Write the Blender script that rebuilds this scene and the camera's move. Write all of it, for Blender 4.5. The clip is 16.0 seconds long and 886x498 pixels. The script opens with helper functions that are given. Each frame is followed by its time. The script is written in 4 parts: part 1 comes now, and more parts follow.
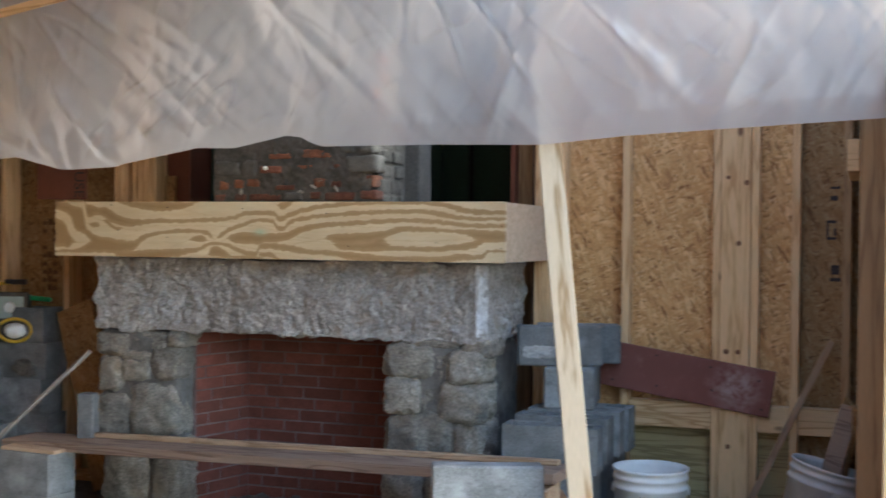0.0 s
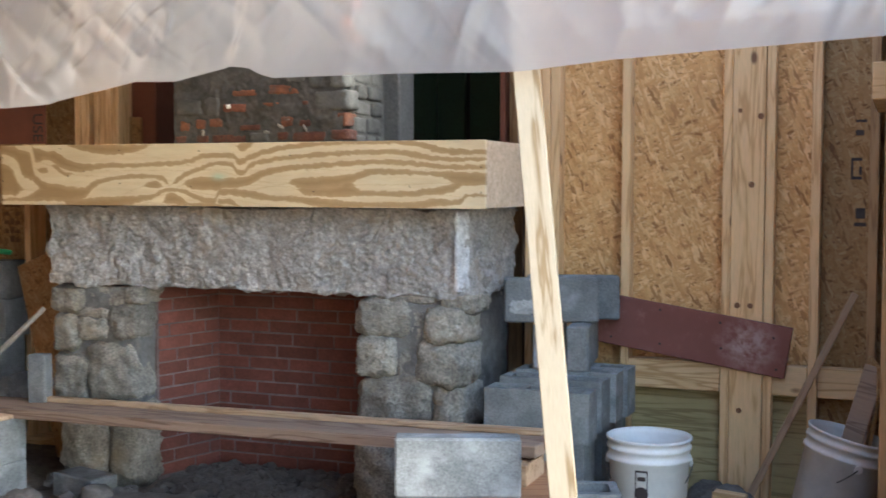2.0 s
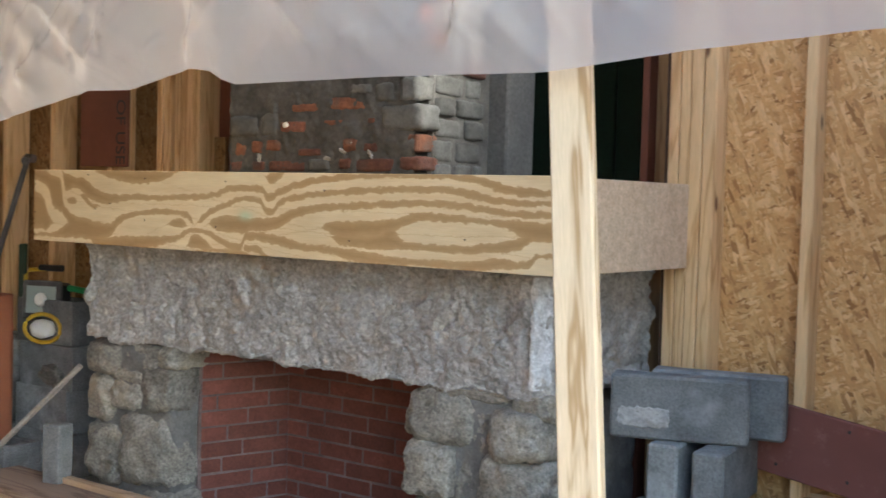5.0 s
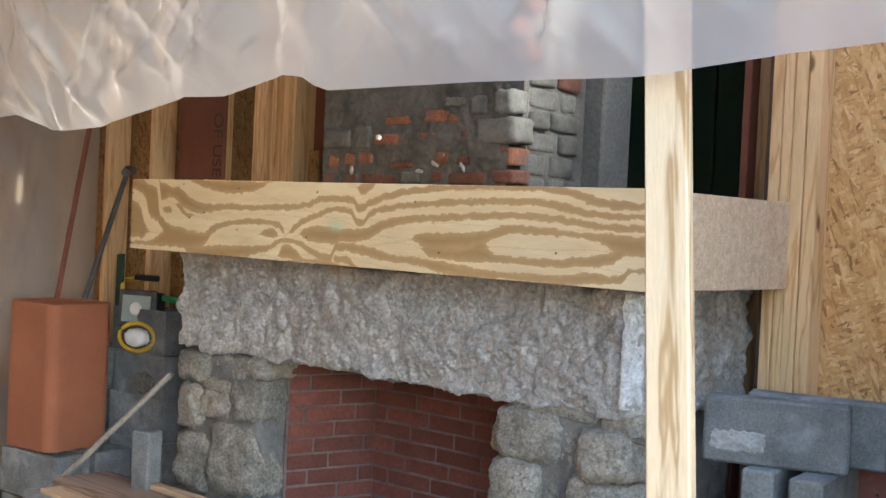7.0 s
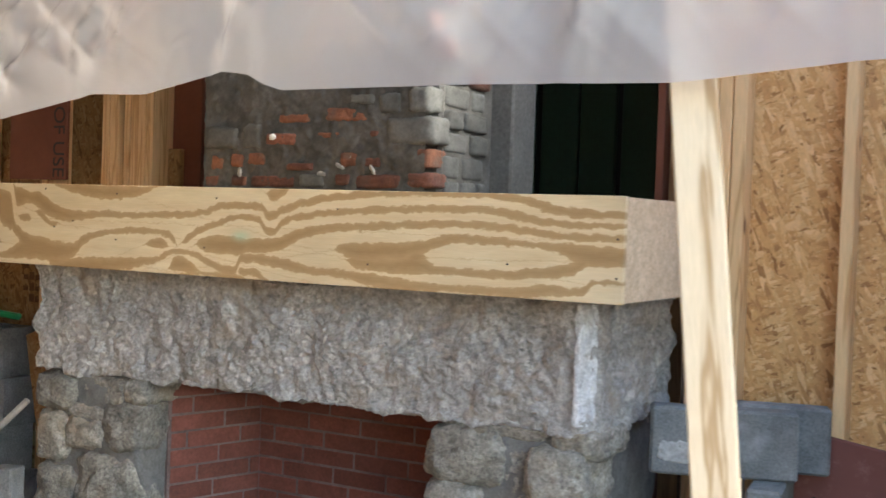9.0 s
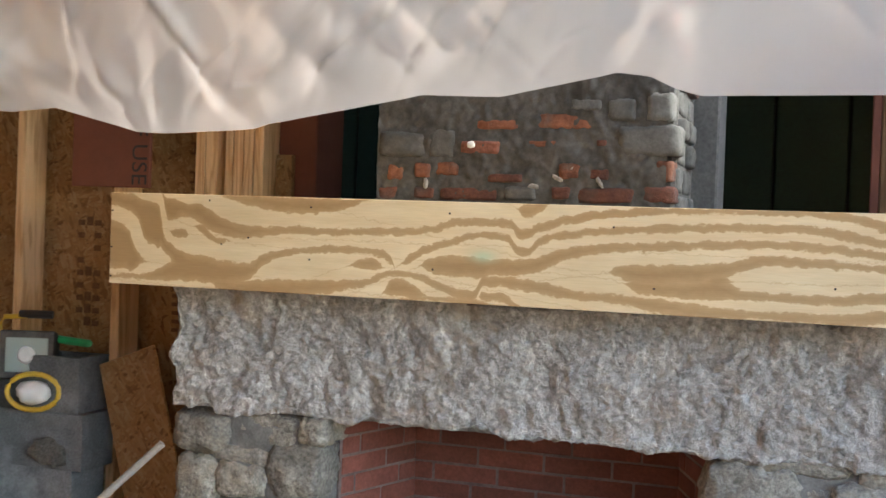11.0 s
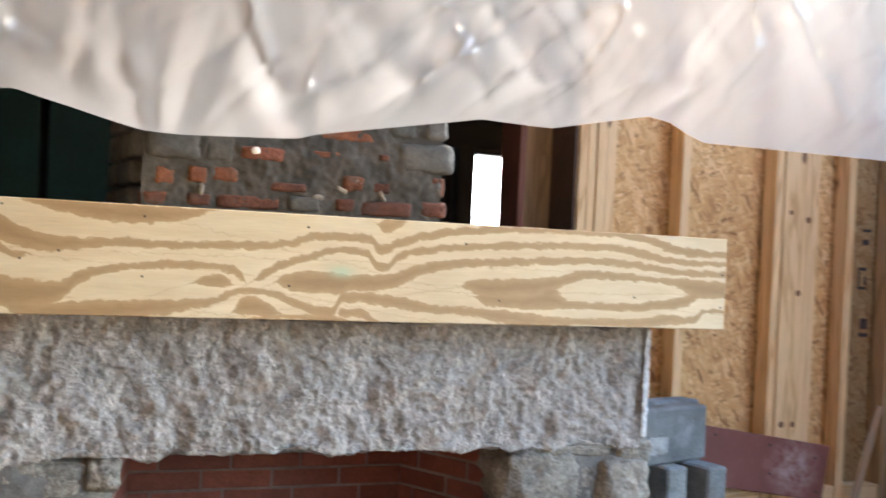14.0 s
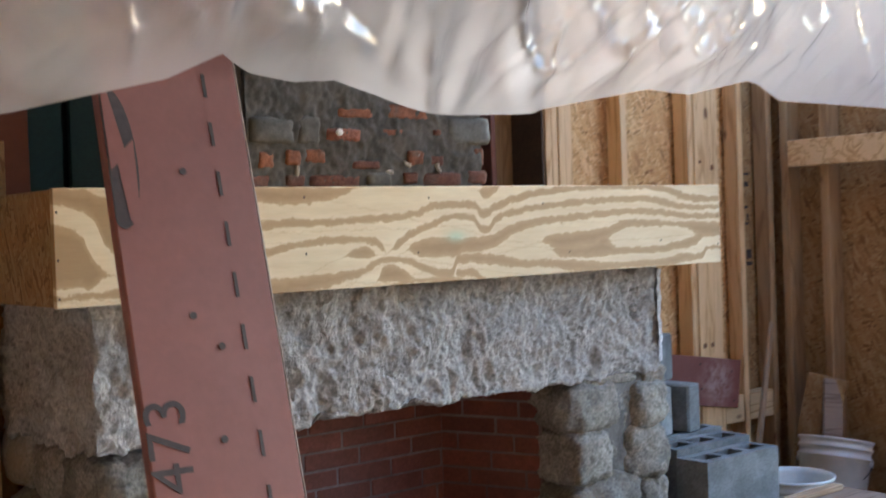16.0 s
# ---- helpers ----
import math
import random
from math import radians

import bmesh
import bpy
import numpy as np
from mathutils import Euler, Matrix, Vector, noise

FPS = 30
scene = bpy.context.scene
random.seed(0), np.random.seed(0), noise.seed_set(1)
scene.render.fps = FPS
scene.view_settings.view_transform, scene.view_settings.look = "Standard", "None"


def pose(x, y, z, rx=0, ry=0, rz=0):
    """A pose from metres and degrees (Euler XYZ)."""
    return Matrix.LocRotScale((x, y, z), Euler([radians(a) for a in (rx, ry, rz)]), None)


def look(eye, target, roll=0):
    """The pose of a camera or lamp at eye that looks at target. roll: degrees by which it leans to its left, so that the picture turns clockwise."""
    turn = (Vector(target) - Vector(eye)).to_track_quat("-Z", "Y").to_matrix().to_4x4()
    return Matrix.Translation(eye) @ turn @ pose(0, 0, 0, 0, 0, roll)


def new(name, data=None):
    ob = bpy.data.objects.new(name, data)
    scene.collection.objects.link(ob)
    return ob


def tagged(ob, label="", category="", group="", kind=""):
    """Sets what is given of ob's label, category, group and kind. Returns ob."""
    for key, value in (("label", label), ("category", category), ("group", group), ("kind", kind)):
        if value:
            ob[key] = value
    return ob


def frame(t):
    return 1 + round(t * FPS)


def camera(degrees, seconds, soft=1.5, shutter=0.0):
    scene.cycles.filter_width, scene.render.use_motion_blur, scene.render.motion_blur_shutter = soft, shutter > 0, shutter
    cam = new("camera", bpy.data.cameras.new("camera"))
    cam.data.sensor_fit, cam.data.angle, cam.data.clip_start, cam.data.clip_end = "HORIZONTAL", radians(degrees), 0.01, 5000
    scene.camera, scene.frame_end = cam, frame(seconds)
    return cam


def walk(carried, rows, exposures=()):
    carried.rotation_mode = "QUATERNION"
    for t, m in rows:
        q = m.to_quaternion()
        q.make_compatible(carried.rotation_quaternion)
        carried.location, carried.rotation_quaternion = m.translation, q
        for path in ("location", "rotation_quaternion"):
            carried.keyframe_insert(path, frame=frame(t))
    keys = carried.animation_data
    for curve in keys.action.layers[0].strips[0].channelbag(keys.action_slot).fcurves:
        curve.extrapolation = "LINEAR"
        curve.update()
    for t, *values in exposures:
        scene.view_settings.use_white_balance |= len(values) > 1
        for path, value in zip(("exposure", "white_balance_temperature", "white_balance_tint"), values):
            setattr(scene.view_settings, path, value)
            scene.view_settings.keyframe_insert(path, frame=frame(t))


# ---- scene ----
cam = camera(41.3, 16.0, shutter=0.4)
PATH = [
    (0, (2.482, -4.552, 1.291), (1.803, -2.671, 1.272), 0.6),
    (0.5, (2.515, -4.532, 1.303), (1.677, -2.716, 1.258), 0.4),
    (1, (2.603, -4.481, 1.294), (1.706, -2.695, 1.224), 0.7),
    (1.5, (2.606, -4.281, 1.244), (1.799, -2.453, 1.163), 0.5),
    (2, (2.519, -3.997, 1.277), (1.786, -2.139, 1.168), 0.1),
    (2.5, (2.532, -3.783, 1.279), (1.863, -1.906, 1.113), -0.8),
    (3, (2.603, -3.476, 1.327), (1.889, -1.624, 1.082), -1.9),
    (3.5, (2.616, -3.227, 1.334), (1.795, -1.42, 1.09), -0.8),
    (4, (2.593, -2.992, 1.32), (1.768, -1.179, 1.14), -0.2),
    (4.5, (2.59, -2.68, 1.379), (1.592, -0.949, 1.28), 0.5),
    (5, (2.6, -2.491, 1.372), (1.404, -0.89, 1.289), 1.6),
    (5.2, (2.568, -2.507, 1.353), (1.354, -0.919, 1.283), 2.1),
    (7.3, (2.583, -2.446, 1.332), (1.257, -0.949, 1.289), 2.7),
    (7.5, (2.578, -2.449, 1.336), (1.274, -0.933, 1.292), 2.5),
    (8, (2.506, -2.428, 1.334), (1.235, -0.885, 1.28), 1.7),
    (8.5, (2.268, -2.526, 1.344), (1.098, -0.904, 1.293), 2.6),
    (9, (2.074, -2.535, 1.369), (1.085, -0.798, 1.321), 2.0),
    (9.5, (1.743, -2.589, 1.383), (0.761, -0.848, 1.318), 2.4),
    (9.7, (1.645, -2.607, 1.388), (0.63, -0.885, 1.317), 2.5),
    (11.8, (0.285, -2.809, 1.355), (-0.044, -0.836, 1.328), 2.5),
    (12, (0.138, -2.817, 1.357), (-0.117, -0.834, 1.32), 2.8),
    (12.5, (-0.179, -2.745, 1.363), (-0.243, -0.747, 1.297), 2.9),
    (13, (-0.437, -2.629, 1.391), (-0.29, -0.635, 1.341), 2.4),
    (13.5, (-0.665, -2.637, 1.394), (-0.307, -0.67, 1.414), 2.9),
    (14, (-0.904, -2.677, 1.37), (-0.113, -0.84, 1.373), 2.8),
    (14.5, (-1.082, -2.566, 1.358), (-0.19, -0.776, 1.349), 2.5),
    (15, (-1.384, -2.534, 1.317), (-0.344, -0.826, 1.276), 0.5),
    (15.5, (-1.693, -2.448, 1.293), (-0.577, -0.791, 1.206), -1.3),
    (16, (-2.003, -2.381, 1.328), (-0.738, -0.833, 1.294), -2.0),
]
UNIT = 1.1  # the plan below is drawn at ten elevenths of true size
walk(cam, [(t, look(Vector(eye) * UNIT, Vector(target) * UNIT, roll)) for t, eye, target, roll in PATH],
     [(t, 3.27 + e, 6450 + warm * 100, 7) for t, e, warm in ((0.0, -0.6, -3), (0.5, -0.1, 0), (1.5, 0.02, 0), (2.5, -0.16, 1), (3.0, 0.05, 4), (5.0, -0.22, 2), (8.0, 0.02, 0), (9.5, -0.1, 3), (12.0, 0.2, -2), (12.6, 0.1, -2), (13.5, 0.35, -3), (14.0, 0.4, -3), (14.6, 0.0, -4), (15.5, -0.08, -5), (16.0, 0.02, -6))])

# ---- world ----
world = bpy.data.worlds.new("world")
scene.world = world
world.use_nodes = True
wn = world.node_tree.nodes
sky = wn.new("ShaderNodeTexSky")
sky.sky_type, sky.sun_disc = "NISHITA", False
sky.sun_elevation, sky.sun_rotation = radians(27), radians(84)
world.node_tree.links.new(sky.outputs[0], wn["Background"].inputs[0])
wn["Background"].inputs[1].default_value = 0.15
sun = new("sun", bpy.data.lights.new("sun", "SUN"))
sun.data.energy, sun.data.angle, sun.data.color = 1.5, radians(15), (1, 0.95, 0.87)
sun.matrix_world = look((4.0, 0.4, 2.05), (0, 0, 0))

# ---- materials ----
def material(name, rough=0.7, metal=0.0):
    m = bpy.data.materials.new(name)
    m.use_nodes = True
    b = m.node_tree.nodes["Principled BSDF"]
    b.inputs["Roughness"].default_value, b.inputs["Metallic"].default_value = rough, metal
    return m, m.node_tree.nodes, m.node_tree.links, b


def coords(n, l, scale=(1, 1, 1), turn=(0, 0, 0), shift=None):
    """Object-space coordinates, scaled and turned, shifted by a random amount per object when asked."""
    tc, mp = n.new("ShaderNodeTexCoord"), n.new("ShaderNodeMapping")
    mp.inputs["Scale"].default_value = scale
    mp.inputs["Rotation"].default_value = [radians(a) for a in turn]
    l.new(tc.outputs["Object"], mp.inputs[0])
    if shift:
        oi, mu = n.new("ShaderNodeObjectInfo"), n.new("ShaderNodeMath")
        mu.operation = "MULTIPLY"
        mu.inputs[1].default_value = shift
        l.new(oi.outputs["Random"], mu.inputs[0])
        l.new(mu.outputs[0], mp.inputs["Location"])
    return mp.outputs[0]


def ramp(n, l, fac, *stops):
    r = n.new("ShaderNodeValToRGB")
    e = r.color_ramp.elements
    while len(e) < len(stops):
        e.new(0.5)
    for k, (p, c) in zip(e, stops):
        k.position, k.color = p, (*c, 1) if len(c) == 3 else (c[0],) * 3 + (1,)
    l.new(fac, r.inputs[0])
    return r.outputs[0]


def noise_tex(n, l, vec, scale, detail=5, rough=0.6, distort=0.0):
    t = n.new("ShaderNodeTexNoise")
    t.inputs["Scale"].default_value, t.inputs["Detail"].default_value = scale, detail
    t.inputs["Roughness"].default_value, t.inputs["Distortion"].default_value = rough, distort
    l.new(vec, t.inputs["Vector"])
    return t.outputs["Fac"]


def mix(n, l, a, b, fac=0.5, mode="MIX"):
    m = n.new("ShaderNodeMix")
    m.data_type, m.blend_type = "RGBA", mode
    for sock, v in ((m.inputs[0], fac), (m.inputs[6], a), (m.inputs[7], b)):
        if isinstance(v, (int, float)):
            sock.default_value = v
        elif isinstance(v, tuple):
            sock.default_value = (*v, 1)
        else:
            l.new(v, sock)
    return m.outputs[2]


def bump(n, l, b, height, strength=0.4, dist=0.01):
    k = n.new("ShaderNodeBump")
    k.inputs["Strength"].default_value, k.inputs["Distance"].default_value = strength, dist
    l.new(height, k.inputs["Height"])
    l.new(k.outputs[0], b.inputs["Normal"])


def mottled(name, dark, light, scale=6, fine=60, rough=0.85, strength=0.4, dist=0.006, tint=None, vary=0.0, contrast=0.6, speck=(0.3, 0.55, 0.7, 1.25)):
    """A rough mineral or painted surface: two colours mottled at two scales, with relief."""
    m, n, l, b = material(name, rough)
    v = coords(n, l, shift=9.0)
    a = noise_tex(n, l, v, scale, 6, 0.65)
    f = noise_tex(n, l, v, fine, 4, 0.7)
    c = ramp(n, l, a, (0.3, dark), (0.7, light))
    c = mix(n, l, c, ramp(n, l, f, (speck[0], (speck[1],)), (speck[2], (speck[3],))), contrast, "MULTIPLY")
    if tint:
        c = mix(n, l, c, tint, ramp(n, l, noise_tex(n, l, v, scale * 0.6, 4), (0.55, (0,)), (0.72, (0.7,))))
    if vary:
        oi = n.new("ShaderNodeObjectInfo")
        c = mix(n, l, c, ramp(n, l, oi.outputs["Random"], (0.0, (1 - vary,)), (1.0, (1 + vary,))), 1.0, "MULTIPLY")
    l.new(c, b.inputs["Base Color"])
    bump(n, l, b, mix(n, l, a, f, 0.5), strength, dist)
    return m


def lumber(name, light, dark, along="z", rough=0.65, knots=True, rings=26):
    """Sawn softwood: long streaks of grain along one axis, broad tone shifts and dark knots."""
    m, n, l, b = material(name, rough)
    s = {"x": (0.5, 6, 6), "y": (6, 0.5, 6), "z": (6, 6, 0.5)}[along]
    v = coords(n, l, s, shift=17.0)
    a = noise_tex(n, l, v, 3.0, 3, 0.5, 0.6)
    w = n.new("ShaderNodeMath")
    w.operation = "MULTIPLY"
    w.inputs[1].default_value = rings
    l.new(a, w.inputs[0])
    sn = n.new("ShaderNodeMath")
    sn.operation = "SINE"
    l.new(w.outputs[0], sn.inputs[0])
    c = ramp(n, l, sn.outputs[0], (0.0, light), (0.75, tuple(0.6 * p + 0.4 * q for p, q in zip(light, dark))), (1.0, dark))
    g = noise_tex(n, l, v, 40, 3, 0.6)
    c = mix(n, l, c, ramp(n, l, g, (0.3, (0.8,)), (0.7, (1.1,))), 0.5, "MULTIPLY")
    if knots:
        kv = coords(n, l, {"x": (1, 2, 2), "y": (2, 1, 2), "z": (2, 2, 1)}[along], shift=31.0)
        vo = n.new("ShaderNodeTexVoronoi")
        vo.inputs["Scale"].default_value = 3.2
        l.new(kv, vo.inputs["Vector"])
        c = mix(n, l, c, (0.16, 0.06, 0.025), ramp(n, l, vo.outputs["Distance"], (0.05, (0.9,)), (0.10, (0.0,))))
    l.new(c, b.inputs["Base Color"])
    bump(n, l, b, g, 0.15, 0.002)
    return m


def flake_board(name, tone=1.0, side=False):
    """Oriented strand board: flakes of several tones lying in all directions."""
    m, n, l, b = material(name, 0.7)
    c, hgt = None, None
    for k, (turn, sc) in enumerate((((0, 10, 0), (46, 12, 13)), ((0, 52, 0), (50, 12, 14)), ((0, -34, 0), (52, 12, 15)), ((0, 84, 0), (44, 12, 14)), ((0, -66, 0), (56, 12, 16)), ((0, 22, 0), (48, 12, 12)))):
        if side:
            turn, sc = (turn[1], 0, 0), (sc[1], sc[0], sc[2])
        v0 = coords(n, l, (1, 1, 1), turn)
        sm = n.new("ShaderNodeVectorMath")
        sm.operation = "MULTIPLY"
        sm.inputs[1].default_value = [1.75 * q for q in sc]
        l.new(v0, sm.inputs[0])
        v = sm.outputs[0]
        d = n.new("ShaderNodeVectorMath")
        d.operation = "ADD"
        nz = n.new("ShaderNodeTexNoise")
        nz.inputs["Scale"].default_value = 1.5
        l.new(v, nz.inputs["Vector"])
        l.new(v, d.inputs[0])
        l.new(nz.outputs["Color"], d.inputs[1])
        vo = n.new("ShaderNodeTexVoronoi")
        vo.inputs["Scale"].default_value = 1.0
        l.new(d.outputs[0], vo.inputs["Vector"])
        sep = n.new("ShaderNodeSeparateColor")
        l.new(vo.outputs["Color"], sep.inputs[0])
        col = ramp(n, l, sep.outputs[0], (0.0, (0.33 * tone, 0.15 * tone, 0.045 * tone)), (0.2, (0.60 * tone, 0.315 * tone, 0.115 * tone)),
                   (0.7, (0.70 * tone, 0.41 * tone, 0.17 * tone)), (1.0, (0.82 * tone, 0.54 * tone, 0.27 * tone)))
        keep = ramp(n, l, sep.outputs[1], (0.55, (0,)), (0.56, (1,)))
        c = col if c is None else mix(n, l, c, col, keep)
        hgt = sep.outputs[2] if hgt is None else mix(n, l, hgt, sep.outputs[2], keep)
    v = coords(n, l)
    c = mix(n, l, c, ramp(n, l, noise_tex(n, l, v, 90, 3), (0.3, (0.8,)), (0.7, (1.12,))), 0.6, "MULTIPLY")
    c = mix(n, l, c, ramp(n, l, noise_tex(n, l, v, 1.3, 3), (0.3, (0.8,)), (0.7, (1.1,))), 0.6, "MULTIPLY")
    l.new(c, b.inputs["Base Color"])
    bump(n, l, b, hgt, 0.25, 0.003)
    return m


GRANITE = mottled("granite", (0.33, 0.312, 0.288), (0.54, 0.515, 0.48), 13, 80, 0.58, 1.0, 0.022, (0.36, 0.285, 0.21), 0, 1.0, (0.32, 0.55, 0.68, 1.28))
FIELDSTONE = mottled("fieldstone", (0.17, 0.158, 0.135), (0.40, 0.37, 0.315), 9, 95, 0.8, 1.0, 0.014, (0.31, 0.245, 0.165), 0.25, 1.0, (0.34, 0.5, 0.68, 1.35))
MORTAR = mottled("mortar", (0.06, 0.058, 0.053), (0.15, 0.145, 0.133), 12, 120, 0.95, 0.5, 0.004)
PIERMORTAR = mottled("pier_mortar", (0.11, 0.106, 0.098), (0.23, 0.224, 0.21), 14, 120, 0.95, 0.6, 0.006)
CONCRETE = mottled("concrete_block", (0.14, 0.149, 0.15), (0.29, 0.302, 0.30), 8, 140, 0.92, 0.7, 0.004, (0.46, 0.48, 0.49), 0.25, 0.8)
FIREBRICK = mottled("fire_brick", (0.15, 0.046, 0.032), (0.225, 0.076, 0.054), 8, 90, 0.8, 0.4, 0.003, None, 0.18)
OLDBRICK = mottled("old_brick", (0.075, 0.03, 0.022), (0.21, 0.085, 0.055), 16, 90, 0.9, 0.9, 0.010, (0.10, 0.09, 0.08), 0.4)
ORANGEBRICK = mottled("orange_brick", (0.11, 0.045, 0.028), (0.27, 0.11, 0.06), 22, 90, 0.9, 0.9, 0.010, (0.14, 0.12, 0.10), 0.25)
OLDBLOCK = mottled("old_stone_block", (0.07, 0.072, 0.067), (0.145, 0.145, 0.135), 10, 90, 0.9, 0.6, 0.006, None, 0.25)
RUBBLE = mottled("rubble", (0.09, 0.08, 0.075), (0.22, 0.2, 0.18), 9, 70, 0.95, 0.6, 0.006, None, 0.35)
DIRT = mottled("dirt", (0.07, 0.055, 0.045), (0.2, 0.165, 0.135), 2.5, 40, 0.97, 0.8, 0.02)
STUD = lumber("stud_lumber", (0.77, 0.515, 0.27), (0.58, 0.335, 0.15))
# Darker stud copy: shade of corner and side wall mixed into the brown.
BROWNSHADE = lumber("brown_shade_stud", (0.42, 0.26, 0.13), (0.28, 0.16, 0.075))
STUDX = lumber("plate_lumber", (0.70, 0.48, 0.26), (0.48, 0.28, 0.12), "x")
PINE = lumber("pale_pine", (0.66, 0.53, 0.36), (0.40, 0.26, 0.13), "z", 0.6, False, 22)
DARKWOOD = lumber("weathered_plank", (0.30, 0.215, 0.16), (0.19, 0.125, 0.09), "x", 0.8, False)
EDGEWOOD = lumber("plank_edge", (0.52, 0.37, 0.24), (0.34, 0.22, 0.13), "x", 0.75, False)
TREATED = lumber("treated_plywood", (0.42, 0.34, 0.17), (0.26, 0.20, 0.09), "x", 0.75, True)
OSB = flake_board("strand_board")
# Strand board at half tone; corner and side wall shade is in the colour.
OSB_DARK = flake_board("brown_shade_strand_board", 0.5)
OSB_SIDE = flake_board("brown_shade_strand_board_side", 0.5, True)
REDBOARD = mottled("red_primer", (0.17, 0.060, 0.047), (0.21, 0.079, 0.064), 3, 60, 0.6, 0.12, 0.002, contrast=0.15)
REDJAMB = mottled("red_brown_jamb", (0.14, 0.042, 0.024), (0.2, 0.065, 0.036), 4, 60, 0.7, 0.2, 0.002, contrast=0.15)
GREEN = mottled("dark_green_paint", (0.008, 0.032, 0.018), (0.013, 0.048, 0.027), 4, 60, 0.6, 0.15, 0.002)
# Near black: the old house room's lack of light is put into the colour.
BLACK = mottled("unlit_room_black", (0.006, 0.006, 0.006), (0.014, 0.013, 0.012), 4, 60, 0.8, 0.2, 0.002)
TERRACOTTA = mottled("terracotta", (0.26, 0.085, 0.044), (0.34, 0.122, 0.062), 3, 90, 0.75, 0.12, 0.002, contrast=0.15)
WHITEPLASTIC = mottled("white_plastic", (0.74, 0.73, 0.70), (0.82, 0.81, 0.78), 5, 30, 0.4, 0.05, 0.001, contrast=0.15)
BLACKPLASTIC = mottled("black_plastic", (0.012, 0.012, 0.014), (0.025, 0.025, 0.028), 5, 60, 0.45, 0.1, 0.001, contrast=0.15)
STEEL = mottled("dark_steel", (0.05, 0.05, 0.05), (0.12, 0.115, 0.11), 20, 120, 0.45, 0.1, 0.001)
WHITEPAINT = mottled("white_edge", (0.7, 0.69, 0.66), (0.8, 0.79, 0.77), 9, 60, 0.6, 0.1, 0.001, contrast=0.15)
INK = mottled("black_ink", (0.03, 0.02, 0.02), (0.05, 0.035, 0.035), 30, 90, 0.7, 0.05, 0.001)


GRAIN = []


def band(*stops):
    """One dark band of the wavy grain: place along the board, height, half width."""
    GRAIN.append(stops)


band((0.0, 0.108, 0.068), (0.03, 0.104, 0.063), (0.057, 0.096, 0.056), (0.088, 0.068, 0.024), (0.134, 0.064, 0.0))
band((0.005, 0.019, 0.005), (0.1, 0.023, 0.007), (0.157, 0.03, 0.016), (0.2, 0.044, 0.028), (0.259, 0.054, 0.036), (0.366, 0.045, 0.031), (0.446, 0.058, 0.021), (0.472, 0.086, 0.016), (0.577, 0.11, 0.008), (0.683, 0.12, 0.01), (0.777, 0.117, 0.007), (0.833, 0.101, 0.012), (0.847, 0.079, 0.0))
band((0.0, 0.234, 0.02), (0.07, 0.22, 0.024), (0.095, 0.2, 0.034), (0.12, 0.172, 0.056), (0.138, 0.168, 0.058), (0.155, 0.158, 0.056), (0.176, 0.108, 0.018), (0.197, 0.092, 0.02), (0.225, 0.072, 0.028), (0.27, 0.063, 0.02))
band((0.17, 0.237, 0.008), (0.187, 0.205, 0.031), (0.232, 0.207, 0.018), (0.307, 0.184, 0.026), (0.361, 0.164, 0.021), (0.415, 0.155, 0.018), (0.522, 0.162, 0.01), (0.84, 0.169, 0.009), (0.945, 0.181, 0.009), (1.036, 0.201, 0.008), (1.148, 0.201, 0.011), (1.176, 0.176, 0.013), (1.208, 0.19, 0.012), (1.313, 0.219, 0.011), (1.39, 0.231, 0.01), (1.551, 0.243, 0.007), (1.807, 0.246, 0.008), (1.897, 0.239, 0.01), (2.085, 0.207, 0.012), (2.187, 0.205, 0.008))
band((0.357, 0.25, 0.006), (0.478, 0.236, 0.019), (0.572, 0.228, 0.021), (0.678, 0.233, 0.016), (0.822, 0.263, 0.0))
band((0.86, 0.086, 0.0), (0.883, 0.101, 0.012), (0.934, 0.13, 0.011), (0.999, 0.15, 0.01), (1.092, 0.168, 0.008), (1.136, 0.164, 0.009), (1.162, 0.143, 0.012), (1.184, 0.134, 0.009), (1.217, 0.159, 0.011), (1.269, 0.175, 0.009), (1.809, 0.209, 0.009), (1.899, 0.201, 0.011), (1.992, 0.185, 0.009), (2.087, 0.179, 0.008), (2.189, 0.18, 0.006))
band((0.341, 0.016, 0.014), (0.408, 0.007, 0.018), (0.502, 0.009, 0.024), (0.767, 0.037, 0.01), (0.856, 0.065, 0.007), (1.059, 0.02, 0.012), (1.083, 0.057, 0.012), (1.171, 0.056, 0.015), (1.323, 0.035, 0.011), (1.418, 0.03, 0.01), (1.515, 0.017, 0.017), (1.751, 0.012, 0.009), (1.911, 0.013, 0.012), (2.003, 0.021, 0.015), (2.078, 0.022, 0.009), (2.111, 0.038, 0.012), (2.126, 0.049, 0.006), (2.198, 0.049, 0.006))
band((0.905, 0.081, 0.0), (0.934, 0.09, 0.014), (1.002, 0.089, 0.026), (1.081, 0.088, 0.026), (1.096, 0.092, 0.019), (1.169, 0.095, 0.02), (1.287, 0.131, 0.015), (1.379, 0.148, 0.011), (1.474, 0.156, 0.01), (1.776, 0.171, 0.009), (1.902, 0.167, 0.009), (2.089, 0.15, 0.009), (2.191, 0.152, 0.008))
band((0.712, 0.076, 0.0), (0.738, 0.083, 0.008), (0.785, 0.085, 0.016), (0.825, 0.079, 0.0))
band((0.809, 0.004, 0.0), (0.828, 0.022, 0.011), (0.854, 0.031, 0.023), (0.894, 0.022, 0.019), (0.954, 0.005, 0.0))
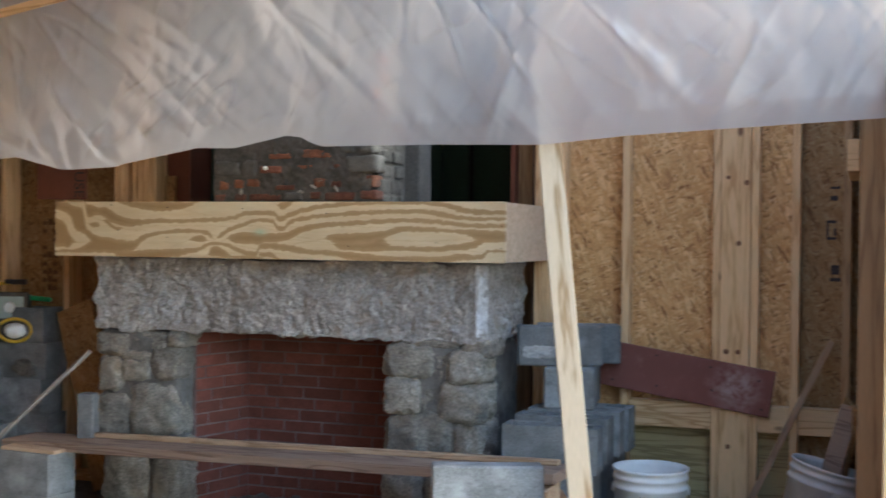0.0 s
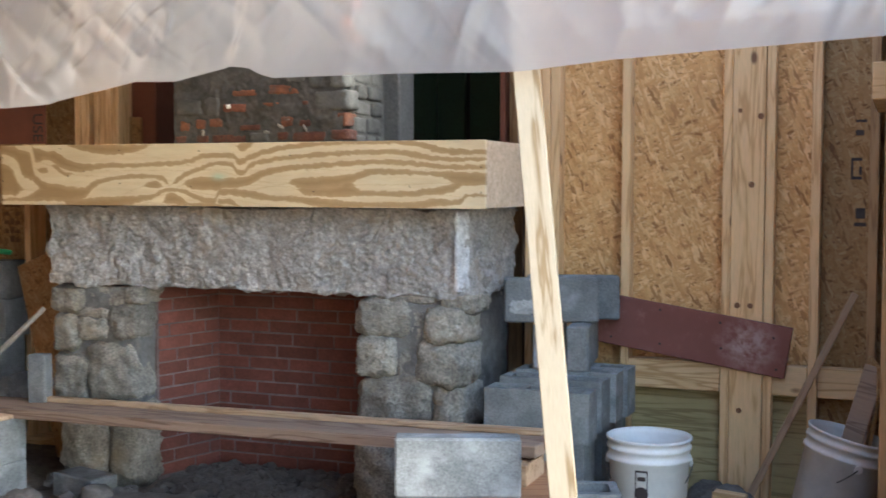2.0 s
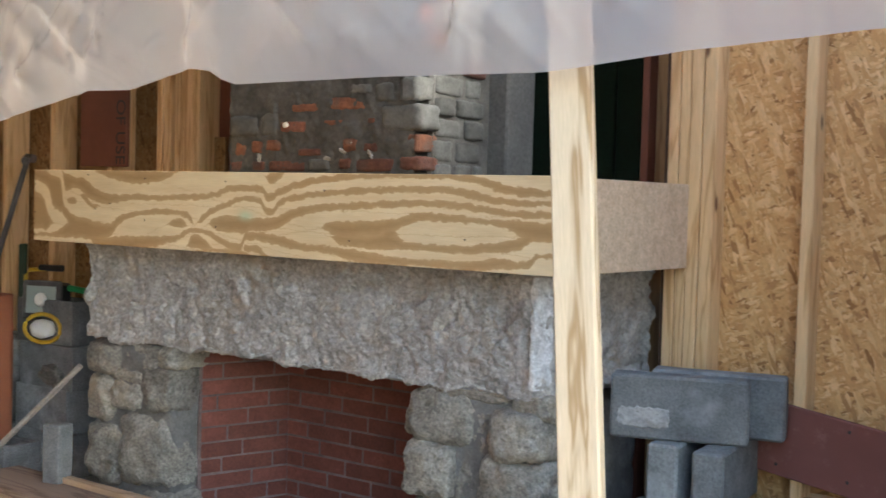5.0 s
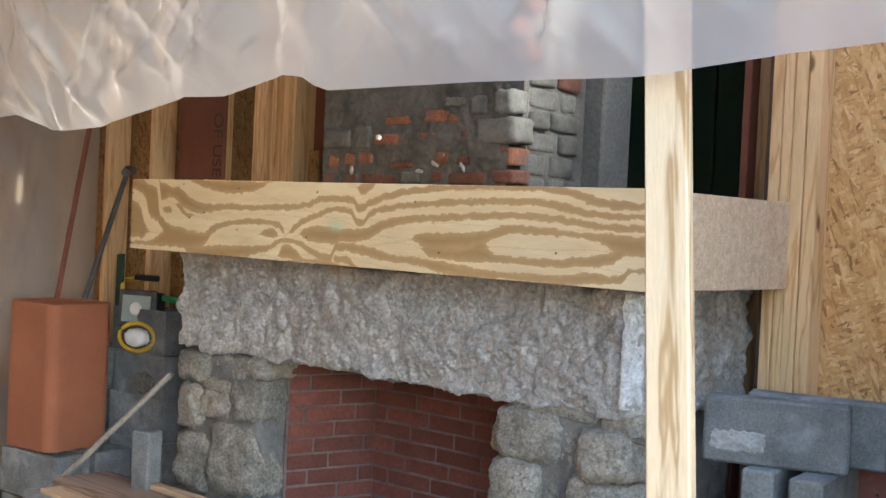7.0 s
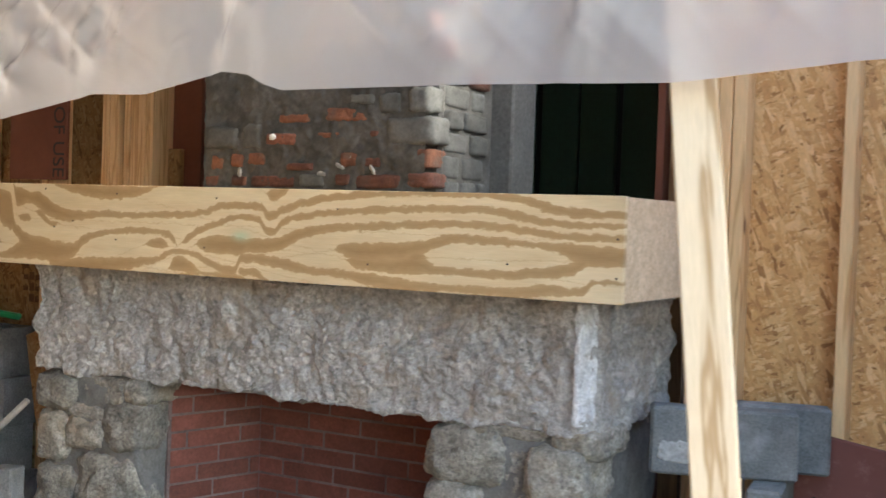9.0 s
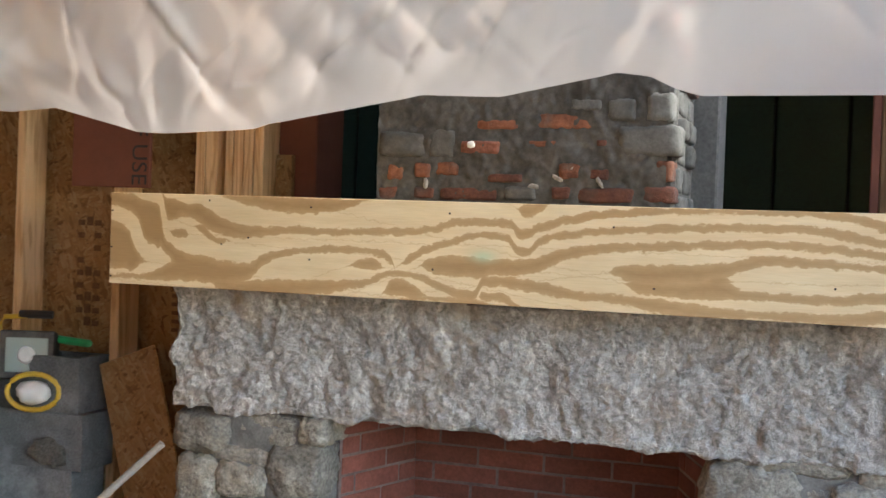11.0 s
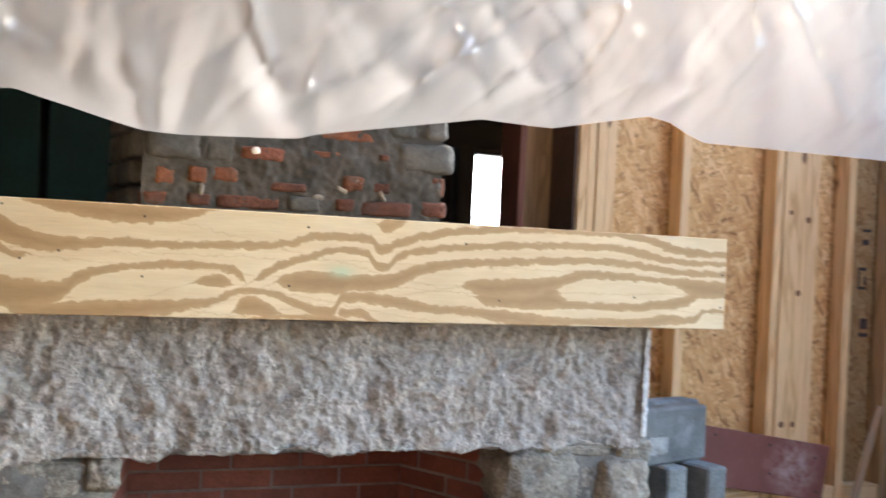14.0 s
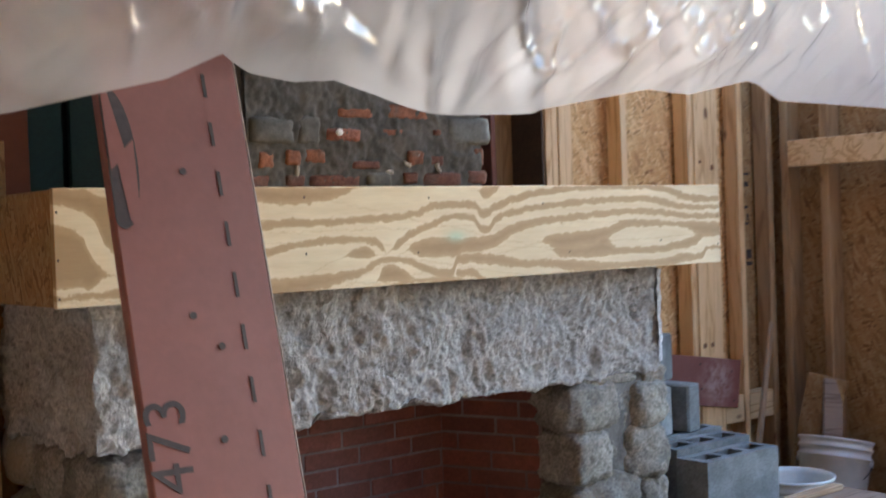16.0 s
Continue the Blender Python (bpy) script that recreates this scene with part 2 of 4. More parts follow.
band((0.637, -0.014, 0.0), (0.717, -0.017, 0.0), (0.98, 0.007, 0.006), (1.06, 0.002, 0.01), (1.126, 0.001, 0.0))
band((1.085, 0.02, 0.01), (1.129, 0.018, 0.01), (1.174, 0.001, 0.005), (1.204, -0.003, 0.0))
band((1.386, 0.092, 0.0), (1.414, 0.096, 0.014), (1.478, 0.092, 0.023), (1.642, 0.108, 0.02), (1.693, 0.121, 0.013), (1.761, 0.135, 0.012), (1.996, 0.127, 0.008), (2.11, 0.109, 0.025), (2.194, 0.108, 0.022))
band((1.415, 0.072, 0.0), (1.464, 0.063, 0.014), (1.545, 0.057, 0.017), (1.645, 0.067, 0.024), (1.697, 0.057, 0.013), (1.819, 0.054, 0.01), (2.0, 0.062, 0.014), (2.074, 0.077, 0.016), (2.115, 0.097, 0.009), (2.15, 0.098, 0.0))
band((1.619, 0.077, 0.0), (1.635, 0.085, 0.02), (1.686, 0.086, 0.0))
band((1.161, 0.241, 0.0), (1.179, 0.234, 0.016), (1.22, 0.244, 0.013), (1.25, 0.253, 0.0))
band((0.26, 0.165, 0.0), (0.29, 0.158, 0.012), (0.315, 0.14, 0.01), (0.35, 0.128, 0.005), (0.39, 0.126, 0.0))
band((0.19, 0.15, 0.0), (0.205, 0.145, 0.01), (0.24, 0.143, 0.009), (0.25, 0.143, 0.0))


def ply_material():
    """Plywood face veneer: cream wood with broad brown growth bands that bend round a knot."""
    m, n, l, b = material("plywood_face", 0.6)
    long = 2.195
    tc, sp = n.new("ShaderNodeTexCoord"), n.new("ShaderNodeSeparateXYZ")
    l.new(tc.outputs["Object"], sp.inputs[0])

    def op(kind, a, c=None):
        k = n.new("ShaderNodeMath")
        k.operation = kind
        for s, v in zip(k.inputs, (a, c)):
            if isinstance(v, (int, float)):
                s.default_value = v
            elif v is not None:
                l.new(v, s)
        return k.outputs[0]

    def curve(along, pts):
        k = n.new("ShaderNodeFloatCurve")
        c = k.mapping.curves[0]
        while len(c.points) < len(pts):
            c.points.new(0.5, 0.5)
        for p, (x, v) in zip(c.points, pts):
            p.location = (x, v)
            p.handle_type = "AUTO_CLAMPED"
        k.mapping.update()
        l.new(along, k.inputs["Value"])
        return k.outputs[0]

    jag = op("MULTIPLY", op("SUBTRACT", noise_tex(n, l, coords(n, l, (1, 1, 1.6)), 34, 4, 0.65), 0.5), 0.028)
    wave = op("MULTIPLY", op("SUBTRACT", noise_tex(n, l, coords(n, l, (1, 1, 1)), 7, 2, 0.5), 0.5), 0.010)
    z = op("MULTIPLY", op("ADD", sp.outputs[2], op("ADD", jag, wave)), 4.0)
    u = op("DIVIDE", sp.outputs[0], long)
    dark = None
    for line in GRAIN:
        a, e = line[0], line[-1]
        mid = curve(u, [(x / long, h * 4) for x, h, w in line])
        wide = [(max(a[0] - 0.012, 0) / long, 0.0)] * (a[0] > 0.03) + [(x / long, w * 4) for x, h, w in line] + [(min(e[0] + 0.012, long) / long, 0.0)] * (e[0] < 2.15)
        half = curve(u, wide)
        d = op("SUBTRACT", op("ABSOLUTE", op("SUBTRACT", z, mid)), half)
        dark = d if dark is None else op("MINIMUM", dark, d)
    band = ramp(n, l, op("ADD", op("MULTIPLY", dark, 9.0), 0.5), (0.44, (1,)), (0.56, (0,)))
    inner = ramp(n, l, op("ADD", op("MULTIPLY", dark, 6.0), 0.5), (0.0, (0.40, 0.255, 0.115)), (0.5, (0.50, 0.335, 0.165)))
    pale = ramp(n, l, noise_tex(n, l, coords(n, l, (1, 1, 6)), 4, 3), (0.3, (0.70, 0.55, 0.33)), (0.7, (0.80, 0.67, 0.44)))
    c = mix(n, l, pale, inner, band)
    fine = noise_tex(n, l, coords(n, l, (1, 1, 28)), 16, 3, 0.6)
    c = mix(n, l, c, ramp(n, l, fine, (0.3, (0.86,)), (0.7, (1.07,))), 0.6, "MULTIPLY")
    c = mix(n, l, c, ramp(n, l, noise_tex(n, l, coords(n, l), 1.8, 3), (0.35, (0.87, 0.84, 0.82)), (0.65, (1.03, 1.03, 1.03))), 0.7, "MULTIPLY")
    dx, dz = op("DIVIDE", op("SUBTRACT", sp.outputs[0], 1.08), 0.03), op("DIVIDE", op("SUBTRACT", sp.outputs[2], 0.118), 0.014)
    spot = op("POWER", 2.718, op("MULTIPLY", op("ADD", op("MULTIPLY", dx, dx), op("MULTIPLY", dz, dz)), -1.0))
    c = mix(n, l, c, (0.42, 0.62, 0.44), op("MULTIPLY", spot, 0.6))
    l.new(c, b.inputs["Base Color"])
    bump(n, l, b, fine, 0.1, 0.002)
    return m


PLY = ply_material()


def scuffed_red():
    """Red primer with a chalky rubbed patch towards one end."""
    m, n, l, b = material("scuffed_red_primer", 0.7)
    v = coords(n, l)
    c = ramp(n, l, noise_tex(n, l, v, 3, 4), (0.3, (0.17, 0.055, 0.042)), (0.7, (0.225, 0.079, 0.062)))
    d = n.new("ShaderNodeVectorMath")
    d.operation = "DISTANCE"
    d.inputs[1].default_value = (0.24, 0, 0.0)
    l.new(v, d.inputs[0])
    w = n.new("ShaderNodeMath")
    w.operation = "MULTIPLY"
    l.new(ramp(n, l, d.outputs["Value"], (0.0, (1,)), (0.13, (0,))), w.inputs[0])
    l.new(ramp(n, l, noise_tex(n, l, v, 30, 6, 0.75), (0.38, (0,)), (0.62, (1,))), w.inputs[1])
    c = mix(n, l, c, (0.50, 0.38, 0.36), w.outputs[0])
    c = mix(n, l, c, (0.30, 0.15, 0.12), ramp(n, l, noise_tex(n, l, v, 14, 7, 0.8), (0.56, (0,)), (0.7, (0.6,))))
    l.new(c, b.inputs["Base Color"])
    bump(n, l, b, noise_tex(n, l, v, 60, 3), 0.15, 0.002)
    return m


def sheet_material(name, strength=0.35):
    """Cloudy polythene film: part see-through, part scattering, with a glossy skin."""
    m, n, l, b = material(name, 0.13)
    out = n["Material Output"]
    b.inputs["Base Color"].default_value = (0.78, 0.765, 0.765, 1)
    tr, tl, m1, m2 = n.new("ShaderNodeBsdfTransparent"), n.new("ShaderNodeBsdfTranslucent"), n.new("ShaderNodeMixShader"), n.new("ShaderNodeMixShader")
    tl.inputs[0].default_value = (0.79, 0.775, 0.775, 1)
    tr.inputs[0].default_value = (0.95, 0.92, 0.90, 1)
    b.inputs["Specular IOR Level"].default_value = 0.8
    b.inputs["Coat Weight"].default_value, b.inputs["Coat Roughness"].default_value = 1.0, 0.06
    m1.inputs[0].default_value, m2.inputs[0].default_value = 0.36, strength
    l.new(b.outputs[0], m1.inputs[1])
    l.new(tl.outputs[0], m1.inputs[2])
    l.new(m1.outputs[0], m2.inputs[1])
    l.new(tr.outputs[0], m2.inputs[2])
    l.new(m2.outputs[0], out.inputs[0])
    v = coords(n, l, (1, 1, 0.6))
    h = noise_tex(n, l, v, 7, 3, 0.5, 0.6)
    for scale, weight in ((2.3, 0.6), (5.5, 0.4)):
        warp = n.new("ShaderNodeVectorMath")
        warp.operation = "ADD"
        nz = n.new("ShaderNodeTexNoise")
        nz.inputs["Scale"].default_value = 1.7
        l.new(v, nz.inputs["Vector"])
        l.new(v, warp.inputs[0])
        l.new(nz.outputs["Color"], warp.inputs[1])
        vo = n.new("ShaderNodeTexVoronoi")
        vo.feature = "DISTANCE_TO_EDGE"
        vo.inputs["Scale"].default_value = scale
        l.new(warp.outputs[0], vo.inputs["Vector"])
        h = mix(n, l, h, ramp(n, l, vo.outputs["Distance"], (0.0, (1,)), (0.12, (0.3,)), (0.4, (0,))), weight * 0.25)
    bump(n, l, b, h, 0.32, 0.02)
    l.new(b.inputs["Normal"].links[0].from_socket, b.inputs["Coat Normal"])
    return m


FILM = sheet_material("polythene", 0.38)
GLOW = bpy.data.materials.new("daylight_pane")
GLOW.use_nodes = True
gb = GLOW.node_tree.nodes["Principled BSDF"]
gb.inputs["Base Color"].default_value, gb.inputs["Emission Color"].default_value = (0.9, 0.9, 0.9, 1), (1, 1, 1, 1)
gb.inputs["Emission Strength"].default_value = 2.0


# ---- builders ----
def thing(name, label, category, group="", m=None):
    ob = tagged(new(name), label, category, group)
    ob.matrix_world = m or Matrix()
    return ob


def mesh_of(bm, name, mat, smooth=False):
    me = bpy.data.meshes.new(name)
    if smooth:
        for f in bm.faces:
            f.smooth = True
    bm.to_mesh(me)
    bm.free()
    for k in mat if isinstance(mat, (list, tuple)) else [mat]:
        me.materials.append(k)
    return me


def part(name, bm, mat, parent=None, label="", m=None, smooth=False):
    ob = new(name, mesh_of(bm, name, mat, smooth) if isinstance(bm, bmesh.types.BMesh) else bm)
    if parent:
        ob.parent = parent
    if m:
        ob.matrix_local = m
    return tagged(ob, label)


def structure(name, bm, mat, label="", category="wall", m=None):
    ob = new(name, mesh_of(bm, name, mat))
    if m:
        ob.matrix_world = m
    return tagged(ob, label, category, kind="structure")


def box(x0, x1, y0, y1, z0, z1, bevel=0.003, bm=None, cuts=0):
    bm = bm or bmesh.new()
    g = bmesh.ops.create_cube(bm, size=1)
    vs = g["verts"]
    for v in vs:
        v.co = Vector(((x0 + x1) / 2 + v.co.x * (x1 - x0), (y0 + y1) / 2 + v.co.y * (y1 - y0), (z0 + z1) / 2 + v.co.z * (z1 - z0)))
    if bevel:
        es = list({e for v in vs for e in v.link_edges})
        bmesh.ops.bevel(bm, geom=es, offset=bevel, segments=1, affect="EDGES")
    return bm


def centred(sx, sy, sz, bevel=0.003):
    return box(-sx / 2, sx / 2, -sy / 2, sy / 2, -sz / 2, sz / 2, bevel)


def tube(bm, r0, r1, z0, z1, seg=40, cap=False, m=None):
    bmesh.ops.create_cone(bm, cap_ends=cap, segments=seg, radius1=r0, radius2=r1, depth=z1 - z0, matrix=(m or Matrix()) @ Matrix.Translation((0, 0, (z0 + z1) / 2)))
    return bm


def lathe(profile, seg=40):
    """A turned body from (radius, height) pairs."""
    bm = bmesh.new()
    rings = []
    for r, z in profile:
        rings.append([bm.verts.new((r * math.cos(2 * math.pi * k / seg), r * math.sin(2 * math.pi * k / seg), z)) for k in range(seg)] if r > 1e-5 else [bm.verts.new((0, 0, z))])
    for a, c in zip(rings, rings[1:]):
        for k in range(seg):
            j = (k + 1) % seg
            q = [a[k % len(a)], a[j % len(a)], c[j % len(c)], c[k % len(c)]]
            q = list(dict.fromkeys(q))
            if len(q) > 2:
                bm.faces.new(q)
    bmesh.ops.recalc_face_normals(bm, faces=bm.faces)
    return bm


def rod(points, r, seg=8):
    """A round bar or cord along points."""
    bm = bmesh.new()
    pts = [Vector(p) for p in points]
    rings = []
    for i, p in enumerate(pts):
        d = (pts[min(i + 1, len(pts) - 1)] - pts[max(i - 1, 0)]).normalized()
        a = d.orthogonal().normalized() if abs(d.z) > 0.9 else d.cross(Vector((0, 0, 1))).normalized()
        c = d.cross(a)
        rings.append([bm.verts.new(p + r * (math.cos(2 * math.pi * k / seg) * a + math.sin(2 * math.pi * k / seg) * c)) for k in range(seg)])
    for a, c in zip(rings, rings[1:]):
        for k in range(seg):
            bm.faces.new((a[k], a[(k + 1) % seg], c[(k + 1) % seg], c[k]))
    bm.faces.new(rings[0][::-1])
    bm.faces.new(rings[-1])
    return bm


def between(a, b, up=(0, 0, 1)):
    """The pose of a stick whose local z runs from a to b, centred."""
    a, b = Vector(a), Vector(b)
    z = (b - a).normalized()
    x = Vector(up).cross(z).normalized()
    y = z.cross(x)
    return Matrix.Translation((a + b) / 2) @ Matrix((x, y, z)).transposed().to_4x4(), (b - a).length


def rock(sx, sy, sz, seed, cuts=7, square=4.0, amp=0.08, freq=2.2):
    """A rounded, uneven stone that fills a box of that size, about its middle."""
    bm = bmesh.new()
    bmesh.ops.create_cube(bm, size=2)
    bmesh.ops.subdivide_edges(bm, edges=bm.edges[:], cuts=cuts, use_grid_fill=True)
    off = Vector((seed * 7.13, seed * 3.7, seed * 1.9))
    size = min(sx, sy, sz)
    for v in bm.verts:
        p = v.co
        k = (abs(p.x) ** square + abs(p.y) ** square + abs(p.z) ** square) ** (1 / square)
        q = Vector((p.x / k * sx / 2, p.y / k * sy / 2, p.z / k * sz / 2))
        d = noise.fractal(q / size * freq + off, 0.8, 2.1, 6) * amp * size + noise.noise(q / size * 0.8 + off) * amp * size
        v.co = q + d * p.normalized()
    return bm

# ---- large structure ----
FRONT, FRONT_L, BOARD_Y, TOP = 0.715, 0.67, 0.805, 2.75

g = bmesh.new()
N = 170
cells = {}
for i in range(N + 1):
    for j in range(N + 1):
        u, w = i / N * 2 - 1, j / N * 2 - 1
        x, y = 2.2 * u + 300 * u ** 9, -0.4 + 2.0 * w + 300 * w ** 9
        near = max(0.0, 1 - max(abs(x) / 5, abs(y) / 4))
        z = (noise.fractal((x * 2.6, y * 2.6, 3), 1, 2, 6) * 0.045) * min(1, 3 * near) - 0.03
        cells[i, j] = g.verts.new((x, y, z))
for i in range(N):
    for j in range(N):
        g.faces.new((cells[i, j], cells[i + 1, j], cells[i + 1, j + 1], cells[i, j + 1]))
structure("ground", g, DIRT, "dusty dark earth floor strewn with rubble", "ground")

# Corner bay: the darker board copy carries the shade in its colour.
structure("wall_back_corner", box(2.212, 2.6, BOARD_Y - 0.001, BOARD_Y + 0.10, -0.05, TOP, 0), OSB_DARK, "brown strand board in the wall corner, shade in its colour")
structure("wall_back_right", box(1.03, 2.21, BOARD_Y, BOARD_Y + 0.10, -0.05, TOP, 0), OSB, "strand board sheathing between open studs")
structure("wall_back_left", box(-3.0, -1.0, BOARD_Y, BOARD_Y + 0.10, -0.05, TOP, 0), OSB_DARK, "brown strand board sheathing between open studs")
structure("wall_right", box(2.552, 2.60, -0.6, BOARD_Y - 0.002, -0.05, TOP, 0), OSB_SIDE, "brown strand board side wall, shade in its colour")
# Two unseen walls, added so that daylight enters mainly from the right.
structure("wall_front", box(-3.05, 3.5, -5.7, -5.6, -0.05, TOP, 0), OSB_DARK, "unseen wall added behind the viewer to block light")
structure("wall_side_front", box(3.4, 3.5, -5.598, -4.4, -0.05, TOP, 0), OSB_SIDE, "unseen side wall added beside the open bay to block light")
# Added wall: stops sky showing through the curtain and light from the left.
structure("wall_left", box(-3.05, -3.0, -6.0, BOARD_Y - 0.002, -0.05, TOP, 0), OSB_SIDE, "strand board side wall added behind plastic to block sky")
# Unseen roof decks, added and sized to hold off sky and sun.
structure("ceiling_front", box(-3.3, 1.6, -5.6, -1.05, TOP + 0.01, TOP + 0.15, 0), OSB_DARK, "unseen roof deck added over the room to block sky", "ceiling")
structure("ceiling", box(-3.3, 1.4, -1.04, 0.91, TOP + 0.01, TOP + 0.15, 0), OSB_DARK, "unseen roof deck added over the fireplace wall to block sky", "ceiling")
structure("ceiling_house", box(-3.3, 3.5, 0.92, 4.7, TOP + 0.01, TOP + 0.15, 0), OSB_DARK, "unseen roof deck added to keep the old house dark", "ceiling")
for x0, x1, nm in ((1.19, 2.173, "wall_footing_right"), (-2.75, -1.3, "wall_footing_left")):
    structure(nm, box(x0, x1, BOARD_Y - 0.014, BOARD_Y - 0.002, -0.05, 0.455, 0), TREATED, "greenish treated plywood strip low on the wall")

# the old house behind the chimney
# Walls added to close the room, some unseen; black colour holds its dark.
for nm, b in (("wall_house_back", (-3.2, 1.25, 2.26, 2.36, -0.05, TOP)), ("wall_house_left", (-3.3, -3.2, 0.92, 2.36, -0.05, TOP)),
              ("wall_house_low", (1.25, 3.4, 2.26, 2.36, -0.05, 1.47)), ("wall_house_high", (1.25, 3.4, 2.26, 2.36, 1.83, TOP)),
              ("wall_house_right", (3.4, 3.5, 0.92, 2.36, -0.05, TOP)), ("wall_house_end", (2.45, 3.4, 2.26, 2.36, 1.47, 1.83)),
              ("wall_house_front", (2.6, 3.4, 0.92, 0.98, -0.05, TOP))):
    structure(nm, box(*b, 0), BLACK, "wall of the old house, the room's darkness in its colour", "wall")
structure("backdrop", box(-1, 8, 3.9, 3.92, 0.3, 3.2, 0), GLOW, "bright overcast daylight outside the window", "sky")
window = tagged(new("window_1"), "small dark-framed window of the old house", "window", kind="structure")
for b in ((1.252, 1.335, 2.2, 2.3, 1.45, 1.85), (1.518, 1.582, 2.2, 2.3, 1.492, 1.818), (2.4, 2.46, 2.2, 2.3, 1.45, 1.85), (1.337, 2.398, 2.2, 2.3, 1.82, 1.85), (1.337, 2.398, 2.2, 2.3, 1.45, 1.49)):
    part("window_frame", box(*b), BLACK, window)
cladding = thing("green_cladding", "dark green painted boards on the old house wall", "cladding")
for x0, x1 in ((-1.6, -1.36), (-1.35, -1.085), (-1.055, -0.8), (-0.79, -0.545), (-0.515, -0.185), (-0.155, 0.02), (0.03, 0.195), (0.225, 0.5), (0.51, 0.79), (0.8, 1.075)):
    part("board", box(x0, x1, 2.225, 2.257, 0.3, 2.6, 0.004), GREEN, cladding)


def stud(name, x0, x1, y0, y1, z0, z1, mat=None, label="rough sawn softwood wall stud", group="wall studs"):
    """One upright or level piece of framing, built about its own middle."""
    ob = new(name, mesh_of(centred(x1 - x0, y1 - y0, z1 - z0, 0.003), name, mat or STUD))
    ob.location = ((x0 + x1) / 2, (y0 + y1) / 2, (z0 + z1) / 2)
    return tagged(ob, label, "stud" if z1 - z0 > max(x1 - x0, y1 - y0) else "beam", group)


# The stud in the corner takes the copy with shade in its colour.
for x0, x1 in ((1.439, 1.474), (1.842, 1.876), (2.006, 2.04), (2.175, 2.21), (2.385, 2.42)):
    stud("wall_stud", x0, x1, FRONT, BOARD_Y - 0.015, 0.0, TOP, BROWNSHADE if x0 > 2.3 else STUD)
stud("flat_stud", 1.878, 2.004, FRONT - 0.006, FRONT + 0.03, 0.0, TOP, label="flat knotty stud nailed between two studs")
flat = bpy.data.objects["flat_stud"]
KNOT = mottled("knot_wood", (0.15, 0.06, 0.026), (0.28, 0.13, 0.06), 40, 120, 0.7, 0.2, 0.001)
for x, z, r in ((1.907, 1.568, 0.009), (1.986, 1.545, 0.012), (1.954, 1.28, 0.012), (1.906, 0.806, 0.012), (1.956, 0.806, 0.011), (1.918, 0.39, 0.011), (1.95, 1.9, 0.012)):
    part("knot", lathe(((0, 0), (r * 0.7, 0), (r, 0.001), (0, 0.001)), 14), KNOT, flat, "dark round knot", pose(x - 1.941, -0.0192, z - TOP / 2, 90, 0, 0))
for x0, x1, d in ((1.03, 1.063, 0.0), (1.065, 1.097, 0.003), (1.099, 1.135, 0.0), (1.137, 1.176, 0.006)):
    stud("jack_stud", x0, x1, FRONT + d, BOARD_Y - 0.002, 0.0, TOP, label="packed jack stud beside the chimney opening")
for x0, x1, d in ((-1.243, -1.209, 0.0), (-1.207, -1.163, 0.004), (-1.131, -1.104, 0.0), (-1.102, -1.065, 0.005), (-1.063, -1.029, 0.002), (-1.027, -0.992, 0.006)):
    stud("jack_stud", x0, x1, FRONT_L + d, BOARD_Y - 0.002, 0.0, TOP, label="packed jack stud beside the chimney opening")
for x0, x1 in ((-1.56, -1.525), (-1.97, -1.935), (-2.335, -2.30), (-2.71, -2.675)):
    stud("wall_stud", x0, x1, FRONT_L, BOARD_Y - 0.015, 0.0, TOP)
for x0, x1 in ((1.18, 2.5), (-2.9, -1.25)):
    stud("bottom_plate", x0, x1, FRONT - 0.006 if x0 > 0 else FRONT_L - 0.006, BOARD_Y - 0.016, -0.03, 0.02, STUDX, "level bottom plate of the stud wall", "wall plates")
for x0, x1 in ((1.476, 1.84), (2.042, 2.173), (2.212, 2.383)):
    stud("blocking", x0, x1, FRONT + 0.003, BOARD_Y - 0.016, 0.457, 0.573, STUDX, "level pale blocking between studs", "blocking")
stud("end_post", 2.535, 2.685, -0.70, -0.66, 0.0, TOP, label="sunlit knotty end post of the side wall")
stud("end_stud", 2.535, 2.60, -0.658, -0.6, 0.0, TOP, label="shaded stud behind the end post")
# Side wall studs: their shade is put into the lumber colour.
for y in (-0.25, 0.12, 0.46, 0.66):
    stud("side_stud", 2.455, 2.55, y, y + 0.04, 0.0, TOP, BROWNSHADE, label="side wall stud with shade in its colour")
stud("side_blocking", 2.41, 2.453, -0.1, 0.63, 1.545, 1.66, STUDX, "stray level block nailed on side studs", "blocking")
structure("jamb_right", box(0.874, 0.899, 0.84, 0.985, 0.0, TOP), REDJAMB, "red-brown board beside the chimney opening", "trim")
structure("jamb_left", box(-0.99, -0.85, 0.778, 0.985, 0.0, TOP), REDJAMB, "red-brown board beside the chimney opening", "trim")
structure("jamb_backing", box(0.901, 1.029, 0.887, 0.985, 0.0, TOP), BROWNSHADE, "shaded brown board behind the jamb", "trim")
# Added board: the stud pack's shaded side is put into its dark brown.
structure("jamb_side", box(1.017, 1.028, 0.722, 0.884, 0.0, TOP, 0.001), mottled("shaded_brown_wood", (0.06, 0.033, 0.02), (0.10, 0.056, 0.034), 5, 70, 0.8, 0.2, 0.002), "dark brown board added on the stud side, shade in its colour", "trim")
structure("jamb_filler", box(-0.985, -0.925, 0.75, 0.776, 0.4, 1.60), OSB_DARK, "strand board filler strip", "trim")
panel = thing("printed_sign_board", "red-brown printed panel nailed high over the studs", "panel", m=pose(-1.564, 0.658, 2.1))
part("board", centred(0.313, 0.018, 1.25), REDJAMB, panel)


